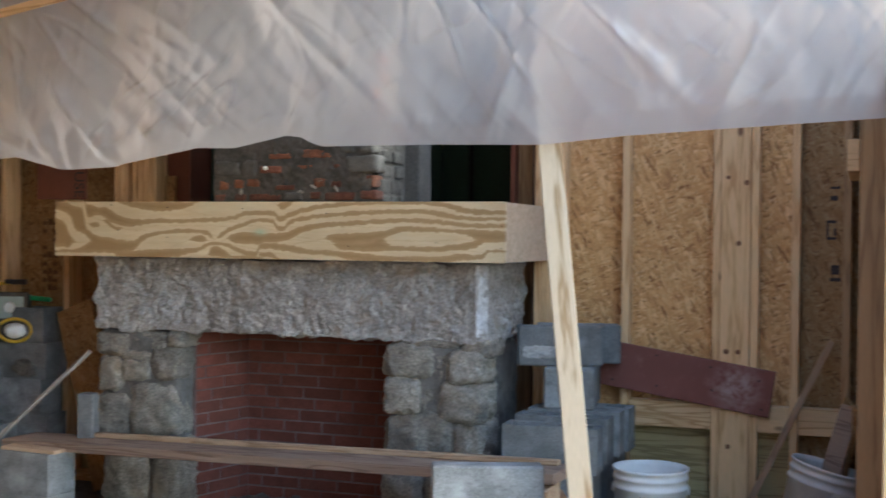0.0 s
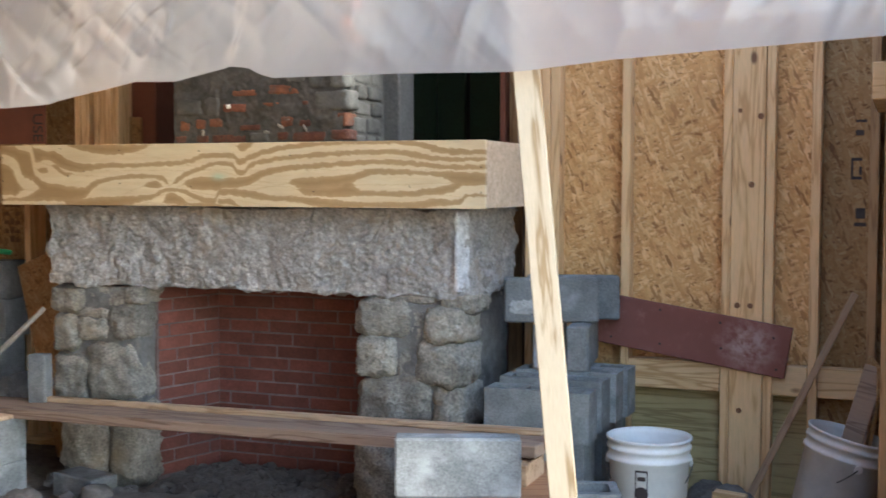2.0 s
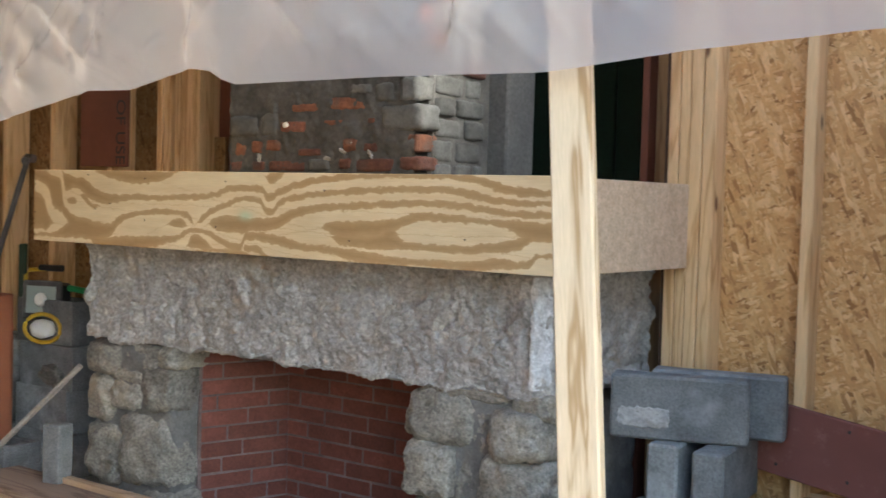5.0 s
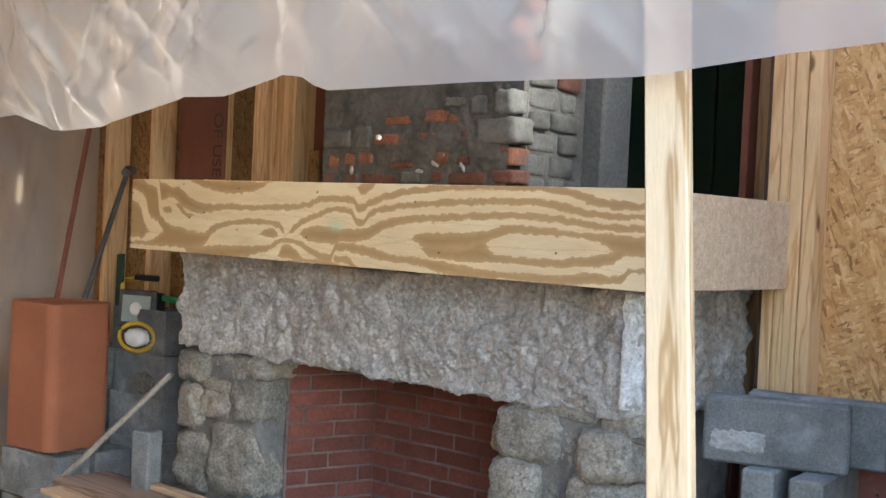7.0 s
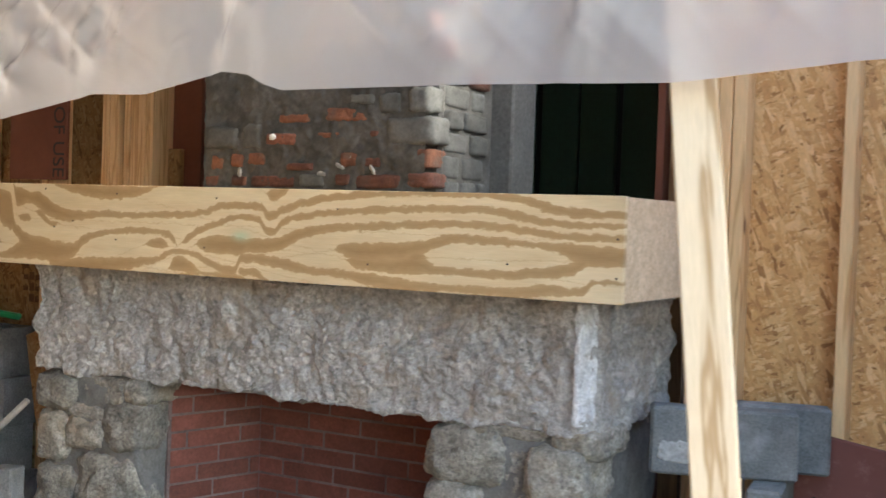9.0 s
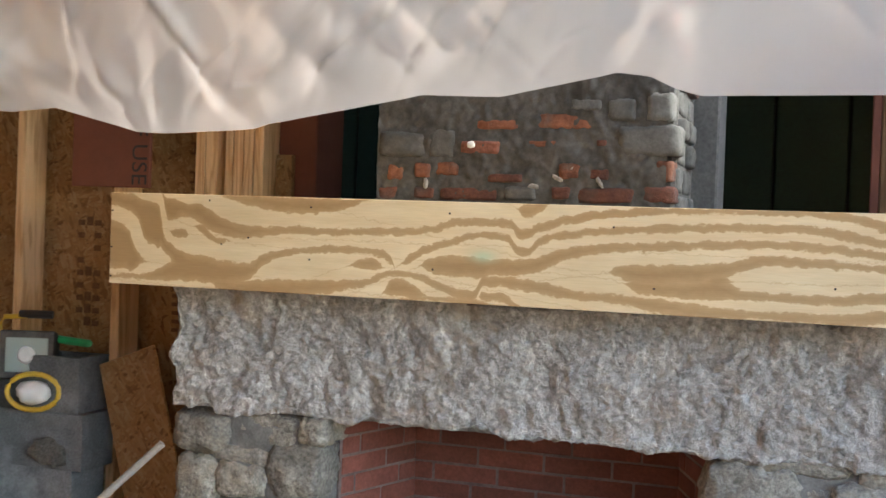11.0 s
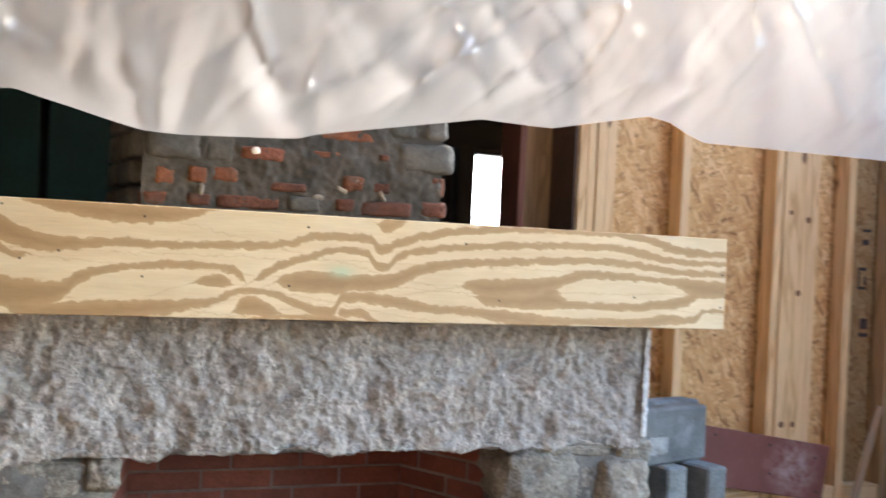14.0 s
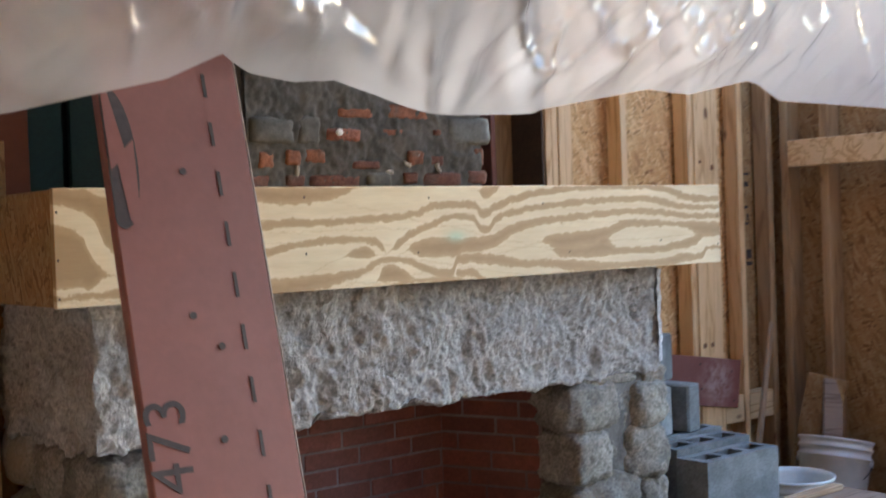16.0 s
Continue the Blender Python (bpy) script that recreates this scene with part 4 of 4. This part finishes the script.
while z < 2.2:
    x = CX0
    while x < CX1 - 0.04:
        w = rng.uniform(0.1, 0.19)
        masonry(x, min(x + w, CX1), z, z + 0.065, OLDBRICK if rng.random() < 0.5 else OLDBLOCK)
        x += w + 0.01
    z += 0.075
part("plaster", box(CX1 - 0.3, CX1 + 0.042, 0.70, CY1 + 0.005, 1.25, TOP, 0.006), mottled("grey_plaster", (0.10, 0.098, 0.09), (0.165, 0.16, 0.148), 5, 80, 0.9, 0.3, 0.003), chimney, "smooth grey parged flank")
smear = bmesh.new()
vs = [[smear.verts.new((CX0 + (CX1 - 0.045 - CX0) * i / 150, CY0 - 0.012 + 0.009 * noise.fractal((i * 0.06, j * 0.055, 3), 1, 2, 5) + 0.006 * noise.noise((i * 0.3, j * 0.3, 9)), 1.42 + 0.8 * j / 140)) for j in range(141)] for i in range(151)]
for a, c in zip(vs, vs[1:]):
    for j in range(140):
        smear.faces.new((a[j], c[j], c[j + 1], a[j + 1]))
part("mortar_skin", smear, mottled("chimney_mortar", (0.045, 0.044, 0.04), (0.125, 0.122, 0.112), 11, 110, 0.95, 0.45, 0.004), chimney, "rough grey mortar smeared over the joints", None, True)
PALEMORTAR = mottled("pale_lime", (0.25, 0.235, 0.21), (0.45, 0.43, 0.39), 30, 90, 0.9, 0.4, 0.003)
part("mortar_blob", rock(0.022, 0.012, 0.02, 5, 4, 2.2, 0.2), WHITEPAINT, chimney, "white daub of mortar", pose(-0.157, 0.312, 1.606), True)
for x, z in ((0.085, 1.52), (0.13, 1.545), (0.20, 1.512), (0.02, 1.495), (-0.29, 1.498)):
    part("mortar_blob", rock(0.03, 0.01, 0.012, x * 30 + 9, 4, 2.5, 0.4), PALEMORTAR, chimney, "pale streak of mortar", pose(x, 0.325, z, 0, x * 300, 0), True)


# ---- blocks ----
def hollow_block(sx=0.397, sy=0.145, sz=0.194, cores=3):
    """A moulded concrete block with open cores from top to bottom, in one skin."""
    bm = bmesh.new()
    web, wall, c = 0.03, 0.032, 0.004
    xs, ys = [-sx / 2], [-sy / 2, -sy / 2 + wall, sy / 2 - wall, sy / 2]
    cell = (sx - web * (cores + 1)) / cores
    for k in range(cores):
        a = -sx / 2 + web + k * (cell + web)
        xs += [a, a + cell]
    xs.append(sx / 2)
    made = {}

    def vert(i, j, z):
        if (i, j, z) not in made:
            made[i, j, z] = bm.verts.new((xs[i], ys[j], z * sz / 2))
        return made[i, j, z]
    hollow = {(1 + 2 * k, 1) for k in range(cores)}
    solid = [(i, j) for i in range(len(xs) - 1) for j in range(3) if (i, j) not in hollow]
    for i, j in solid:
        bm.faces.new((vert(i, j, 1), vert(i + 1, j, 1), vert(i + 1, j + 1, 1), vert(i, j + 1, 1)))
        bm.faces.new((vert(i, j, -1), vert(i, j + 1, -1), vert(i + 1, j + 1, -1), vert(i + 1, j, -1)))
        for di, dj, p, q in ((-1, 0, (i, j + 1), (i, j)), (1, 0, (i + 1, j), (i + 1, j + 1)), (0, -1, (i, j), (i + 1, j)), (0, 1, (i + 1, j + 1), (i, j + 1))):
            if (i + di, j + dj) not in solid:
                bm.faces.new((vert(*p, -1), vert(*q, -1), vert(*q, 1), vert(*p, 1)))
    sharp = [e for e in bm.edges if len(e.link_faces) == 2 and e.calc_face_angle() > 1]
    bmesh.ops.bevel(bm, geom=sharp, offset=c, segments=1, affect="EDGES")
    return bm


def solid_block(sx=0.397, sy=0.095, sz=0.194):
    bm = centred(sx, sy, sz, 0.007)
    bmesh.ops.subdivide_edges(bm, edges=bm.edges[:], cuts=3, use_grid_fill=True)
    for v in bm.verts:
        v.co += v.co.normalized() * noise.noise(v.co * 14) * 0.003
    return bm


def place(name, bm, mat, m, label, category, group="", smooth=False):
    ob = tagged(new(name, mesh_of(bm, name, mat, smooth) if isinstance(bm, bmesh.types.BMesh) else bm), label, category, group)
    ob.matrix_world = m
    return ob


HOLLOW = mesh_of(hollow_block(0.395, 0.13, 0.185), "concrete_block", CONCRETE)
SOLID = mesh_of(solid_block(0.368, 0.085, 0.174), "concrete_block", CONCRETE)
CAP = mesh_of(solid_block(0.392, 0.09, 0.186), "concrete_block", CONCRETE)
THICK = mesh_of(hollow_block(0.362, 0.175, 0.184, 2), "concrete_block", CONCRETE)
G = "concrete blocks"
for x, y, z, r in ((1.279, 0.129, 0.438, 0.5), (1.294, 0.262, 0.461, -1), (1.315, 0.395, 0.472, 1), (1.332, 0.528, 0.472, -1)):
    place("concrete_block", HOLLOW, None, pose(x, y, z, 0, 0, r), "grey hollow concrete block in a stacked row", "concrete block", G)
for x, y, z, r in ((1.275, 0.16, 0.252, 1), (1.30, 0.36, 0.277, -2), (1.27, 0.16, 0.066, 1), (1.30, 0.36, 0.09, 3), (1.30, 0.56, 0.277, 0), (1.30, 0.56, 0.09, 0)):
    place("concrete_block", THICK, None, pose(x, y, z, 0, 0, r), "grey hollow concrete block low in the stack", "concrete block", G)
place("concrete_block", SOLID, None, pose(1.335, 0.515, 0.652, 0, 0, 98), "grey concrete block standing on the stack", "concrete block", G)
place("concrete_block", SOLID, None, pose(1.198, 0.53, 0.652, 0, 0, 98), "grey concrete block standing on the stack", "concrete block", G)
place("concrete_block", SOLID, None, pose(1.223, 0.448, 0.827, 0, 0, 19.6), "flat concrete block with a pale mortar smear on top", "concrete block", G)
place("concrete_block", SOLID, None, pose(1.276, 0.582, 0.829, 0, 0, 15), "flat concrete block behind another on top", "concrete block", G)
place("mortar_smear", rock(0.14, 0.007, 0.055, 11, 12, 5, 0.7, 0.5), mottled("pale_mortar", (0.26, 0.265, 0.26), (0.5, 0.5, 0.49), 20, 90, 0.95, 0.6, 0.004), pose(1.15, 0.377, 0.80, 0, 0, 19.6), "pale dried mortar smear on a block", "mortar", smooth=True)
place("concrete_block", CAP, None, pose(1.233, -0.61, 0.404, 0, 0, 21), "flat stained concrete block standing on edge", "concrete block", G)
for x, y, z, r in ((1.30, -0.57, 0.184, 22), (1.30, -0.57, -0.001, 22), (1.48, -0.27, 0.184, 20), (1.48, -0.27, -0.001, 20)):
    place("concrete_block", THICK, None, pose(x, y, z, 0, 0, r), "blue-grey concrete block under the plank", "concrete block", G)
cross = thing("cross_board", "short orange-brown board laid over blocks", "plank", m=pose(1.35, -0.42, 0.295, 0, 0, 22))
part("board", centred(0.30, 0.62, 0.036), lumber("orange_board", (0.42, 0.22, 0.11), (0.3, 0.14, 0.07), "x", 0.75, False), cross)
chock = thing("wood_chock", "small pale wooden chock under the plank", "wood block", m=pose(1.36, -0.36, 0.349, 0, 0, 0))
part("board", centred(0.10, 0.20, 0.07), EDGEWOOD, chock)
PL = pose(0.11, -0.19, 0.373, 0, -1.8, -4.7)
scaffold = thing("scaffold_plank", "long weathered plank resting on concrete blocks", "plank", m=PL)
bm = centred(2.66, 0.225, 0.04, 0.004)
bmesh.ops.subdivide_edges(bm, edges=bm.edges[:], cuts=5)
for v in bm.verts:
    v.co.z += 0.005 * noise.noise(v.co * 2.5)
    v.co.y += 0.006 * noise.noise(v.co * 4)
part("board", bm, DARKWOOD, scaffold)
lath = thing("wood_lath", "thin pale lath lying along the plank", "lath", m=PL @ pose(0.16, 0.075, 0.031))
part("board", centred(2.25, 0.04, 0.02), EDGEWOOD, lath)
place("small_block", centred(0.078, 0.07, 0.205, 0.005), CONCRETE, pose(-0.86, -0.05, 0.462, 0, 0, 12), "small grey offcut block standing on the plank", "concrete block", G)
for z in (0.232, 0.046):
    place("concrete_block", THICK, None, pose(-1.045, -0.222, z, 0, 0, -3), "blue-grey concrete block under the plank", "concrete block", G)
shim = thing("wood_shim", "short wooden shim between plank and block", "wood block", m=pose(-1.0, -0.21, 0.331, 0, 0, -3))
part("board", centred(0.30, 0.16, 0.016), EDGEWOOD, shim)

# ---- corner with flue liner and lamps ----
def flue():
    """A square clay liner with rounded corners and an open middle."""
    bm = bmesh.new()
    rings = []
    for half, z in ((0.155, 0.0), (0.155, 0.60), (0.15, 0.605), (0.135, 0.605), (0.13, 0.60), (0.13, 0.0)):
        ring = []
        for q, (sx, sy) in enumerate(((1, 1), (-1, 1), (-1, -1), (1, -1))):
            for k in range(7):
                a = radians(90 * q + 15 * k)
                r = 0.05
                ring.append(bm.verts.new((sx * (half - r) + r * math.cos(a), sy * (half - r) + r * math.sin(a), z)))
        rings.append(ring)
    for a, c in zip(rings, rings[1:] + rings[:1]):
        for k in range(len(a)):
            bm.faces.new((a[k], a[(k + 1) % len(a)], c[(k + 1) % len(a)], c[k]))
    return bm


place("flue_liner", flue(), TERRACOTTA, pose(-1.89, 0.21, 0.325, 0, 0, 6), "square terracotta clay flue liner standing on blocks", "flue liner", smooth=False)
for x, y, z, r in ((-1.83, 0.13, 0.225, 4), (-1.83, 0.33, 0.225, 2), (-1.83, 0.13, 0.03, 0), (-1.83, 0.33, 0.03, 3), (-1.45, 0.10, 0.03, 10)):
    place("concrete_block", THICK, None, pose(x, y, z, 0, 0, r), "dark grey concrete block in shade", "concrete block", G)
for row in range(4):
    for x in (-1.735, -2.135):
        place("concrete_block", THICK, None, pose(x + 0.03 * (row % 2) + random.uniform(-0.01, 0.01), 0.565, 0.07 + 0.185 * row, 0, 0, random.uniform(-4, 4)), "dark grey concrete block stacked against the studs", "concrete block", G)
place("concrete_block", THICK, None, pose(-1.735, 0.575, 0.81, 0, 0, 3), "dark grey concrete block on top of a stack", "concrete block", G)
place("stone_chip", rock(0.13, 0.06, 0.08, 21, 5, 3, 0.25), FIELDSTONE, pose(-1.64, 0.47, 0.59, 0, 20, 0), "loose grey stone chip on a block ledge", "stone", smooth=True)

YELLOW = mottled("yellow_paint", (0.55, 0.34, 0.03), (0.68, 0.44, 0.05), 9, 60, 0.45, 0.1, 0.001, contrast=0.15)
GREENPLASTIC = mottled("green_plastic", (0.02, 0.28, 0.10), (0.03, 0.36, 0.13), 9, 60, 0.4, 0.1, 0.001, contrast=0.15)
GLASS, gn, gl, gbs = material("lamp_glass", 0.15)
gbs.inputs["Base Color"].default_value = (0.35, 0.42, 0.40, 1)
gbs.inputs["Specular IOR Level"].default_value = 0.8


def work_lamp(m, label):
    lamp = thing("work_lamp", label, "work lamp", "work lamps", m)
    part("housing", box(-0.085, 0.085, 0.0, 0.09, -0.075, 0.075, 0.012), BLACKPLASTIC, lamp, "black metal housing")
    part("bezel", box(-0.092, 0.092, -0.012, 0.0, -0.082, 0.082, 0.006), STEEL, lamp)
    part("lens", box(-0.07, 0.07, -0.017, -0.0125, -0.058, 0.058, 0.002), GLASS, lamp, "dull glass lens")
    part("reflector", lathe(((0, 0), (0.03, 0.0), (0.022, 0.012), (0, 0.014)), 16), WHITEPLASTIC, lamp, "", pose(0, -0.0175, 0, 90, 0, 0))
    part("bracket", rod([(-0.10, 0.03, -0.02), (-0.105, 0.03, 0.10), (-0.09, 0.03, 0.125), (0.04, 0.03, 0.135), (0.06, 0.03, 0.135)], 0.009), YELLOW, lamp, "bent yellow tube handle")
    part("grip", rod([(-0.04, 0.03, 0.136), (0.07, 0.03, 0.136)], 0.014), BLACKPLASTIC, lamp)
    return lamp


work_lamp(pose(-1.76, 0.50, 0.90, -4, 0, 24), "black work lamp with a bent yellow handle on blocks")
lower = thing("work_lamp", "work lamp lying among yellow tubes on blocks", "work lamp", "work lamps", pose(-1.70, 0.46, 0.785, 0, 0, 24))
part("frame", rod([(0.085 * math.cos(a / 10 * math.pi), 0.0, 0.06 * math.sin(a / 10 * math.pi)) for a in range(21)], 0.009), YELLOW, lower, "yellow tube frame")
part("lens", rock(0.11, 0.07, 0.075, 4, 5, 2.4, 0.1), WHITEPLASTIC, lower, "pale lens", smooth=True)
green = thing("green_tool", "green plastic handled tool on the block stack", "tool", m=pose(-1.655, 0.60, 0.945, 0, 4, 5))
part("handle", centred(0.14, 0.03, 0.025, 0.008), GREENPLASTIC, green)
pry = thing("iron_bar", "black iron bar leaning from the flue to the wall", "bar")
part("shaft", rod([(-1.93, 0.16, 0.38), (-2.10, 0.645, 1.504)], 0.013, 12), STEEL, pry)
part("head", rod([(-2.08, 0.62, 1.495), (-2.115, 0.655, 1.512), (-2.07, 0.655, 1.507)], 0.02, 10), STEEL, pry)
slat = leaning("wooden_stick", (-2.25, 0.30, 0.3), (-2.40, 0.655, 1.9), 0.03, 0.015, REDBOARD, "thin red slat leaning behind the flue liner", "slat")
green_slat = leaning("wooden_stick", (-2.06, 0.60, 0.4), (-2.14, 0.655, 1.12), 0.05, 0.015, GREEN, "dark green slat leaning on a stud", "slat")
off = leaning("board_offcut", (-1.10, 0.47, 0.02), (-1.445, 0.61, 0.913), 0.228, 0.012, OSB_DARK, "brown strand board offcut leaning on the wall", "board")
stick = thing("wood_stick", "thin grey stick leaning on the stone pier", "stick")
part("shaft", rod([(-1.68, -0.20, 0.0), (-1.33, -0.02, 0.37), (-0.985, 0.13, 0.735)], 0.011, 8), mottled("grey_wood", (0.26, 0.23, 0.2), (0.38, 0.34, 0.29), 9, 60, 0.85, 0.3, 0.002), stick)

# ---- right corner ----
def bucket(m, mat, label, stickers=False, h=0.37, r=0.15):
    b = thing("bucket", label, "bucket", "buckets", m)
    prof = [(0, 0.004), (r * 0.84, 0.0), (r * 0.86, 0.006), (r * 0.945, h - 0.085), (r * 1.0, h - 0.08), (r * 1.0, h - 0.07), (r * 0.955, h - 0.065), (r * 0.96, h - 0.045), (r * 1.0, h - 0.042), (r * 1.0, h - 0.032), (r * 0.965, h - 0.028), (r * 0.97, h - 0.012),
            (r * 1.01, h - 0.01), (r * 1.015, h), (r * 0.965, h), (r * 0.94, h - 0.02), (r * 0.83, 0.012), (0, 0.01)]
    part("body", lathe(prof, 48), mat, b, "", None, True)
    arc = [(r * 1.02 * math.cos(a), -r * 1.0 * math.sin(a) * 0.6 - 0.0, h - 0.09 - 0.12 * math.sin(a)) for a in [math.pi * k / 18 for k in range(19)]]
    part("wire_handle", rod(arc, 0.0025, 6), STEEL, b, "thin steel wire handle")
    for s in (-1, 1):
        part("handle_lug", lathe(((0, 0.012), (0.016, 0.01), (0.016, 0), (0, 0)), 16), mat, b, "", pose(s * r * 0.95, 0, h - 0.09, 0, s * 90, 0))
    if stickers:
        def bar(a0, a1, z0, z1, mt):
            bm = bmesh.new()
            ring = []
            for k in range(7):
                a = radians(a0 + (a1 - a0) * k / 6)
                for z in (z0, z1):
                    rr = r * (0.86 + 0.085 * z / (h - 0.085)) + 0.0012
                    ring.append(bm.verts.new((rr * math.cos(a), rr * math.sin(a), z)))
            for k in range(6):
                bm.faces.new((ring[2 * k], ring[2 * k + 2], ring[2 * k + 3], ring[2 * k + 1]))
            part("label_bar", bm, mt, b, "black printed warning label")
        bar(-106, -88, 0.265, 0.272, INK); bar(-106, -88, 0.045, 0.05, INK)
        bar(-106, -104.5, 0.05, 0.265, INK); bar(-89.5, -88, 0.05, 0.265, INK)
        for k in range(4):
            bar(-103, -91, 0.055 + k * 0.022, 0.066 + k * 0.022, INK)
        bar(-103, -91, 0.235, 0.25, INK)
        disc = lathe(((0, 0), (0.024, 0.0), (0.024, 0.001), (0, 0.001)), 24)
        part("label_disc", disc, INK, b, "black printed round pictogram", pose(r * 0.925 * math.cos(radians(-97)), r * 0.925 * math.sin(radians(-97)), 0.19, 90 - 2, 0, -7))
    return b


bucket(pose(1.678, 0.15, 0.014, 0, 0, 8), WHITEPLASTIC, "white plastic bucket with a black warning label", True)
bucket(pose(2.262, 0.38, 0.035, -14, 3, -70), mottled("dirty_white_plastic", (0.60, 0.56, 0.53), (0.74, 0.71, 0.68), 5, 30, 0.45, 0.05, 0.001, contrast=0.15), "dusty white plastic bucket leaning in the corner")
bucket(pose(2.35, -0.30, -0.05, 0, 0, 0), BLACKPLASTIC, "black plastic bucket with a dark rim", False, 0.34, 0.13)
tile = leaning("dark_board", (2.29, 0.38, 0.12), (2.43, 0.45, 0.63), 0.085, 0.02, DARKWOOD, "dark board standing in a white bucket", "board", (-0.5, -0.8, 0))
lean = leaning("wood_batten", (1.95, 0.55, 0.02), (2.345, 0.69, 0.87), 0.028, 0.016, lumber("brown_batten", (0.36, 0.23, 0.14), (0.25, 0.15, 0.09), "z", 0.8, False), "thin brown batten leaning on the studs", "batten")
corner = leaning("board_offcut", (2.34, 0.58, 0.02), (2.43, 0.47, 0.64), 0.17, 0.015, OSB_DARK, "brown board offcut leaning in the corner", "board", (-1, -0.3, 0))
wire = thing("cord", "brown cord hanging down the end post", "cord")
part("strand", rod([(2.60, -0.704, 0.80), (2.615, -0.708, 0.66), (2.64, -0.71, 0.5), (2.65, -0.71, 0.3)], 0.004, 6), REDJAMB, wire)

# ---- rubble ----
rr = random.Random(11)
GR = "loose stones"
for x, y, s in ((1.83, 0.62, 0.2), (1.90, 0.50, 0.22), (1.80, 0.45, 0.13), (1.98, 0.36, 0.12), (2.08, 0.28, 0.1), (1.88, 0.28, 0.12), (2.13, 0.16, 0.12), (2.02, 0.12, 0.1), (1.92, 0.1, 0.09), (-1.25, -0.45, 0.16), (-0.7, -0.35, 0.13), (-0.5, -0.15, 0.12)):
    place("loose_stone", rock(s, s * 0.8, s * 0.62, rr.uniform(1, 90), 6, 3.2, 0.16), RUBBLE, pose(x, y, s * 0.2, rr.uniform(-15, 15), rr.uniform(-15, 15), rr.uniform(0, 90)), "grey broken stone on the dirt floor", "stone", GR, True)
offcut = thing("wood_offcut", "short pale wood offcut on a stone", "wood block", m=pose(1.93, 0.40, 0.115, 0, 3, -6))
part("board", centred(0.12, 0.06, 0.045), STUDX, offcut)
block_low = place("concrete_block", centred(0.25, 0.14, 0.1, 0.006), CONCRETE, pose(-0.66, -0.02, 0.02, 0, 0, -14), "dusty concrete block on the floor by the hearth", "concrete block", G)
tin = place("metal_scrap", centred(0.14, 0.09, 0.004, 0.001), WHITEPAINT, pose(0.23, -0.24, 0.03, 55, 12, 30), "bent pale metal scrap on the floor", "scrap")
slab = place("stone_slab", rock(0.5, 0.22, 0.05, 33, 7, 4, 0.3), RUBBLE, pose(-0.2, -0.12, 0.0, 0, 0, 8), "flat dusty stone slab on the floor", "stone", GR, True)


def heap(n, x0, x1, y0, y1, size, seed):
    """Many small broken stones strewn over a stretch of floor."""
    q = random.Random(seed)
    base = [rock(1, 0.8, 0.6, k * 3.1 + seed, 2, 3, 0.2) for k in range(5)]
    verts, faces = [], []
    for _ in range(n):
        b = q.choice(base)
        s = size * q.uniform(0.3, 1.0) ** 1.6
        x, y = q.uniform(x0, x1), q.uniform(y0, y1)
        m = pose(x, y, s * 0.1 - 0.015, q.uniform(-30, 30), q.uniform(-30, 30), q.uniform(0, 360)) @ Matrix.Scale(s, 4)
        o = len(verts)
        verts += [tuple(m @ v.co) for v in b.verts]
        faces += [[o + v.index for v in f.verts] for f in b.faces]
    me = bpy.data.meshes.new("rubble")
    me.from_pydata(verts, [], faces)
    me.materials.append(RUBBLE)
    return me


for nm, args in (("rubble", (500, -0.42, 0.42, 0.12, 0.60, 0.09, 3)), ("rubble", (700, -2.3, 1.3, -1.0, 0.12, 0.075, 5)), ("rubble", (300, 1.45, 2.45, -0.3, 0.8, 0.07, 8))):
    ob = new(nm, heap(*args))
    tagged(ob, "small broken brick and stone rubble on the floor", "rubble", kind="stuff")

# ---- true size ----
for ob in scene.objects:
    if ob.parent is None and ob.type in ("MESH", "EMPTY", "CURVE", "FONT"):
        ob.matrix_basis = Matrix.Scale(UNIT, 4) @ ob.matrix_basis
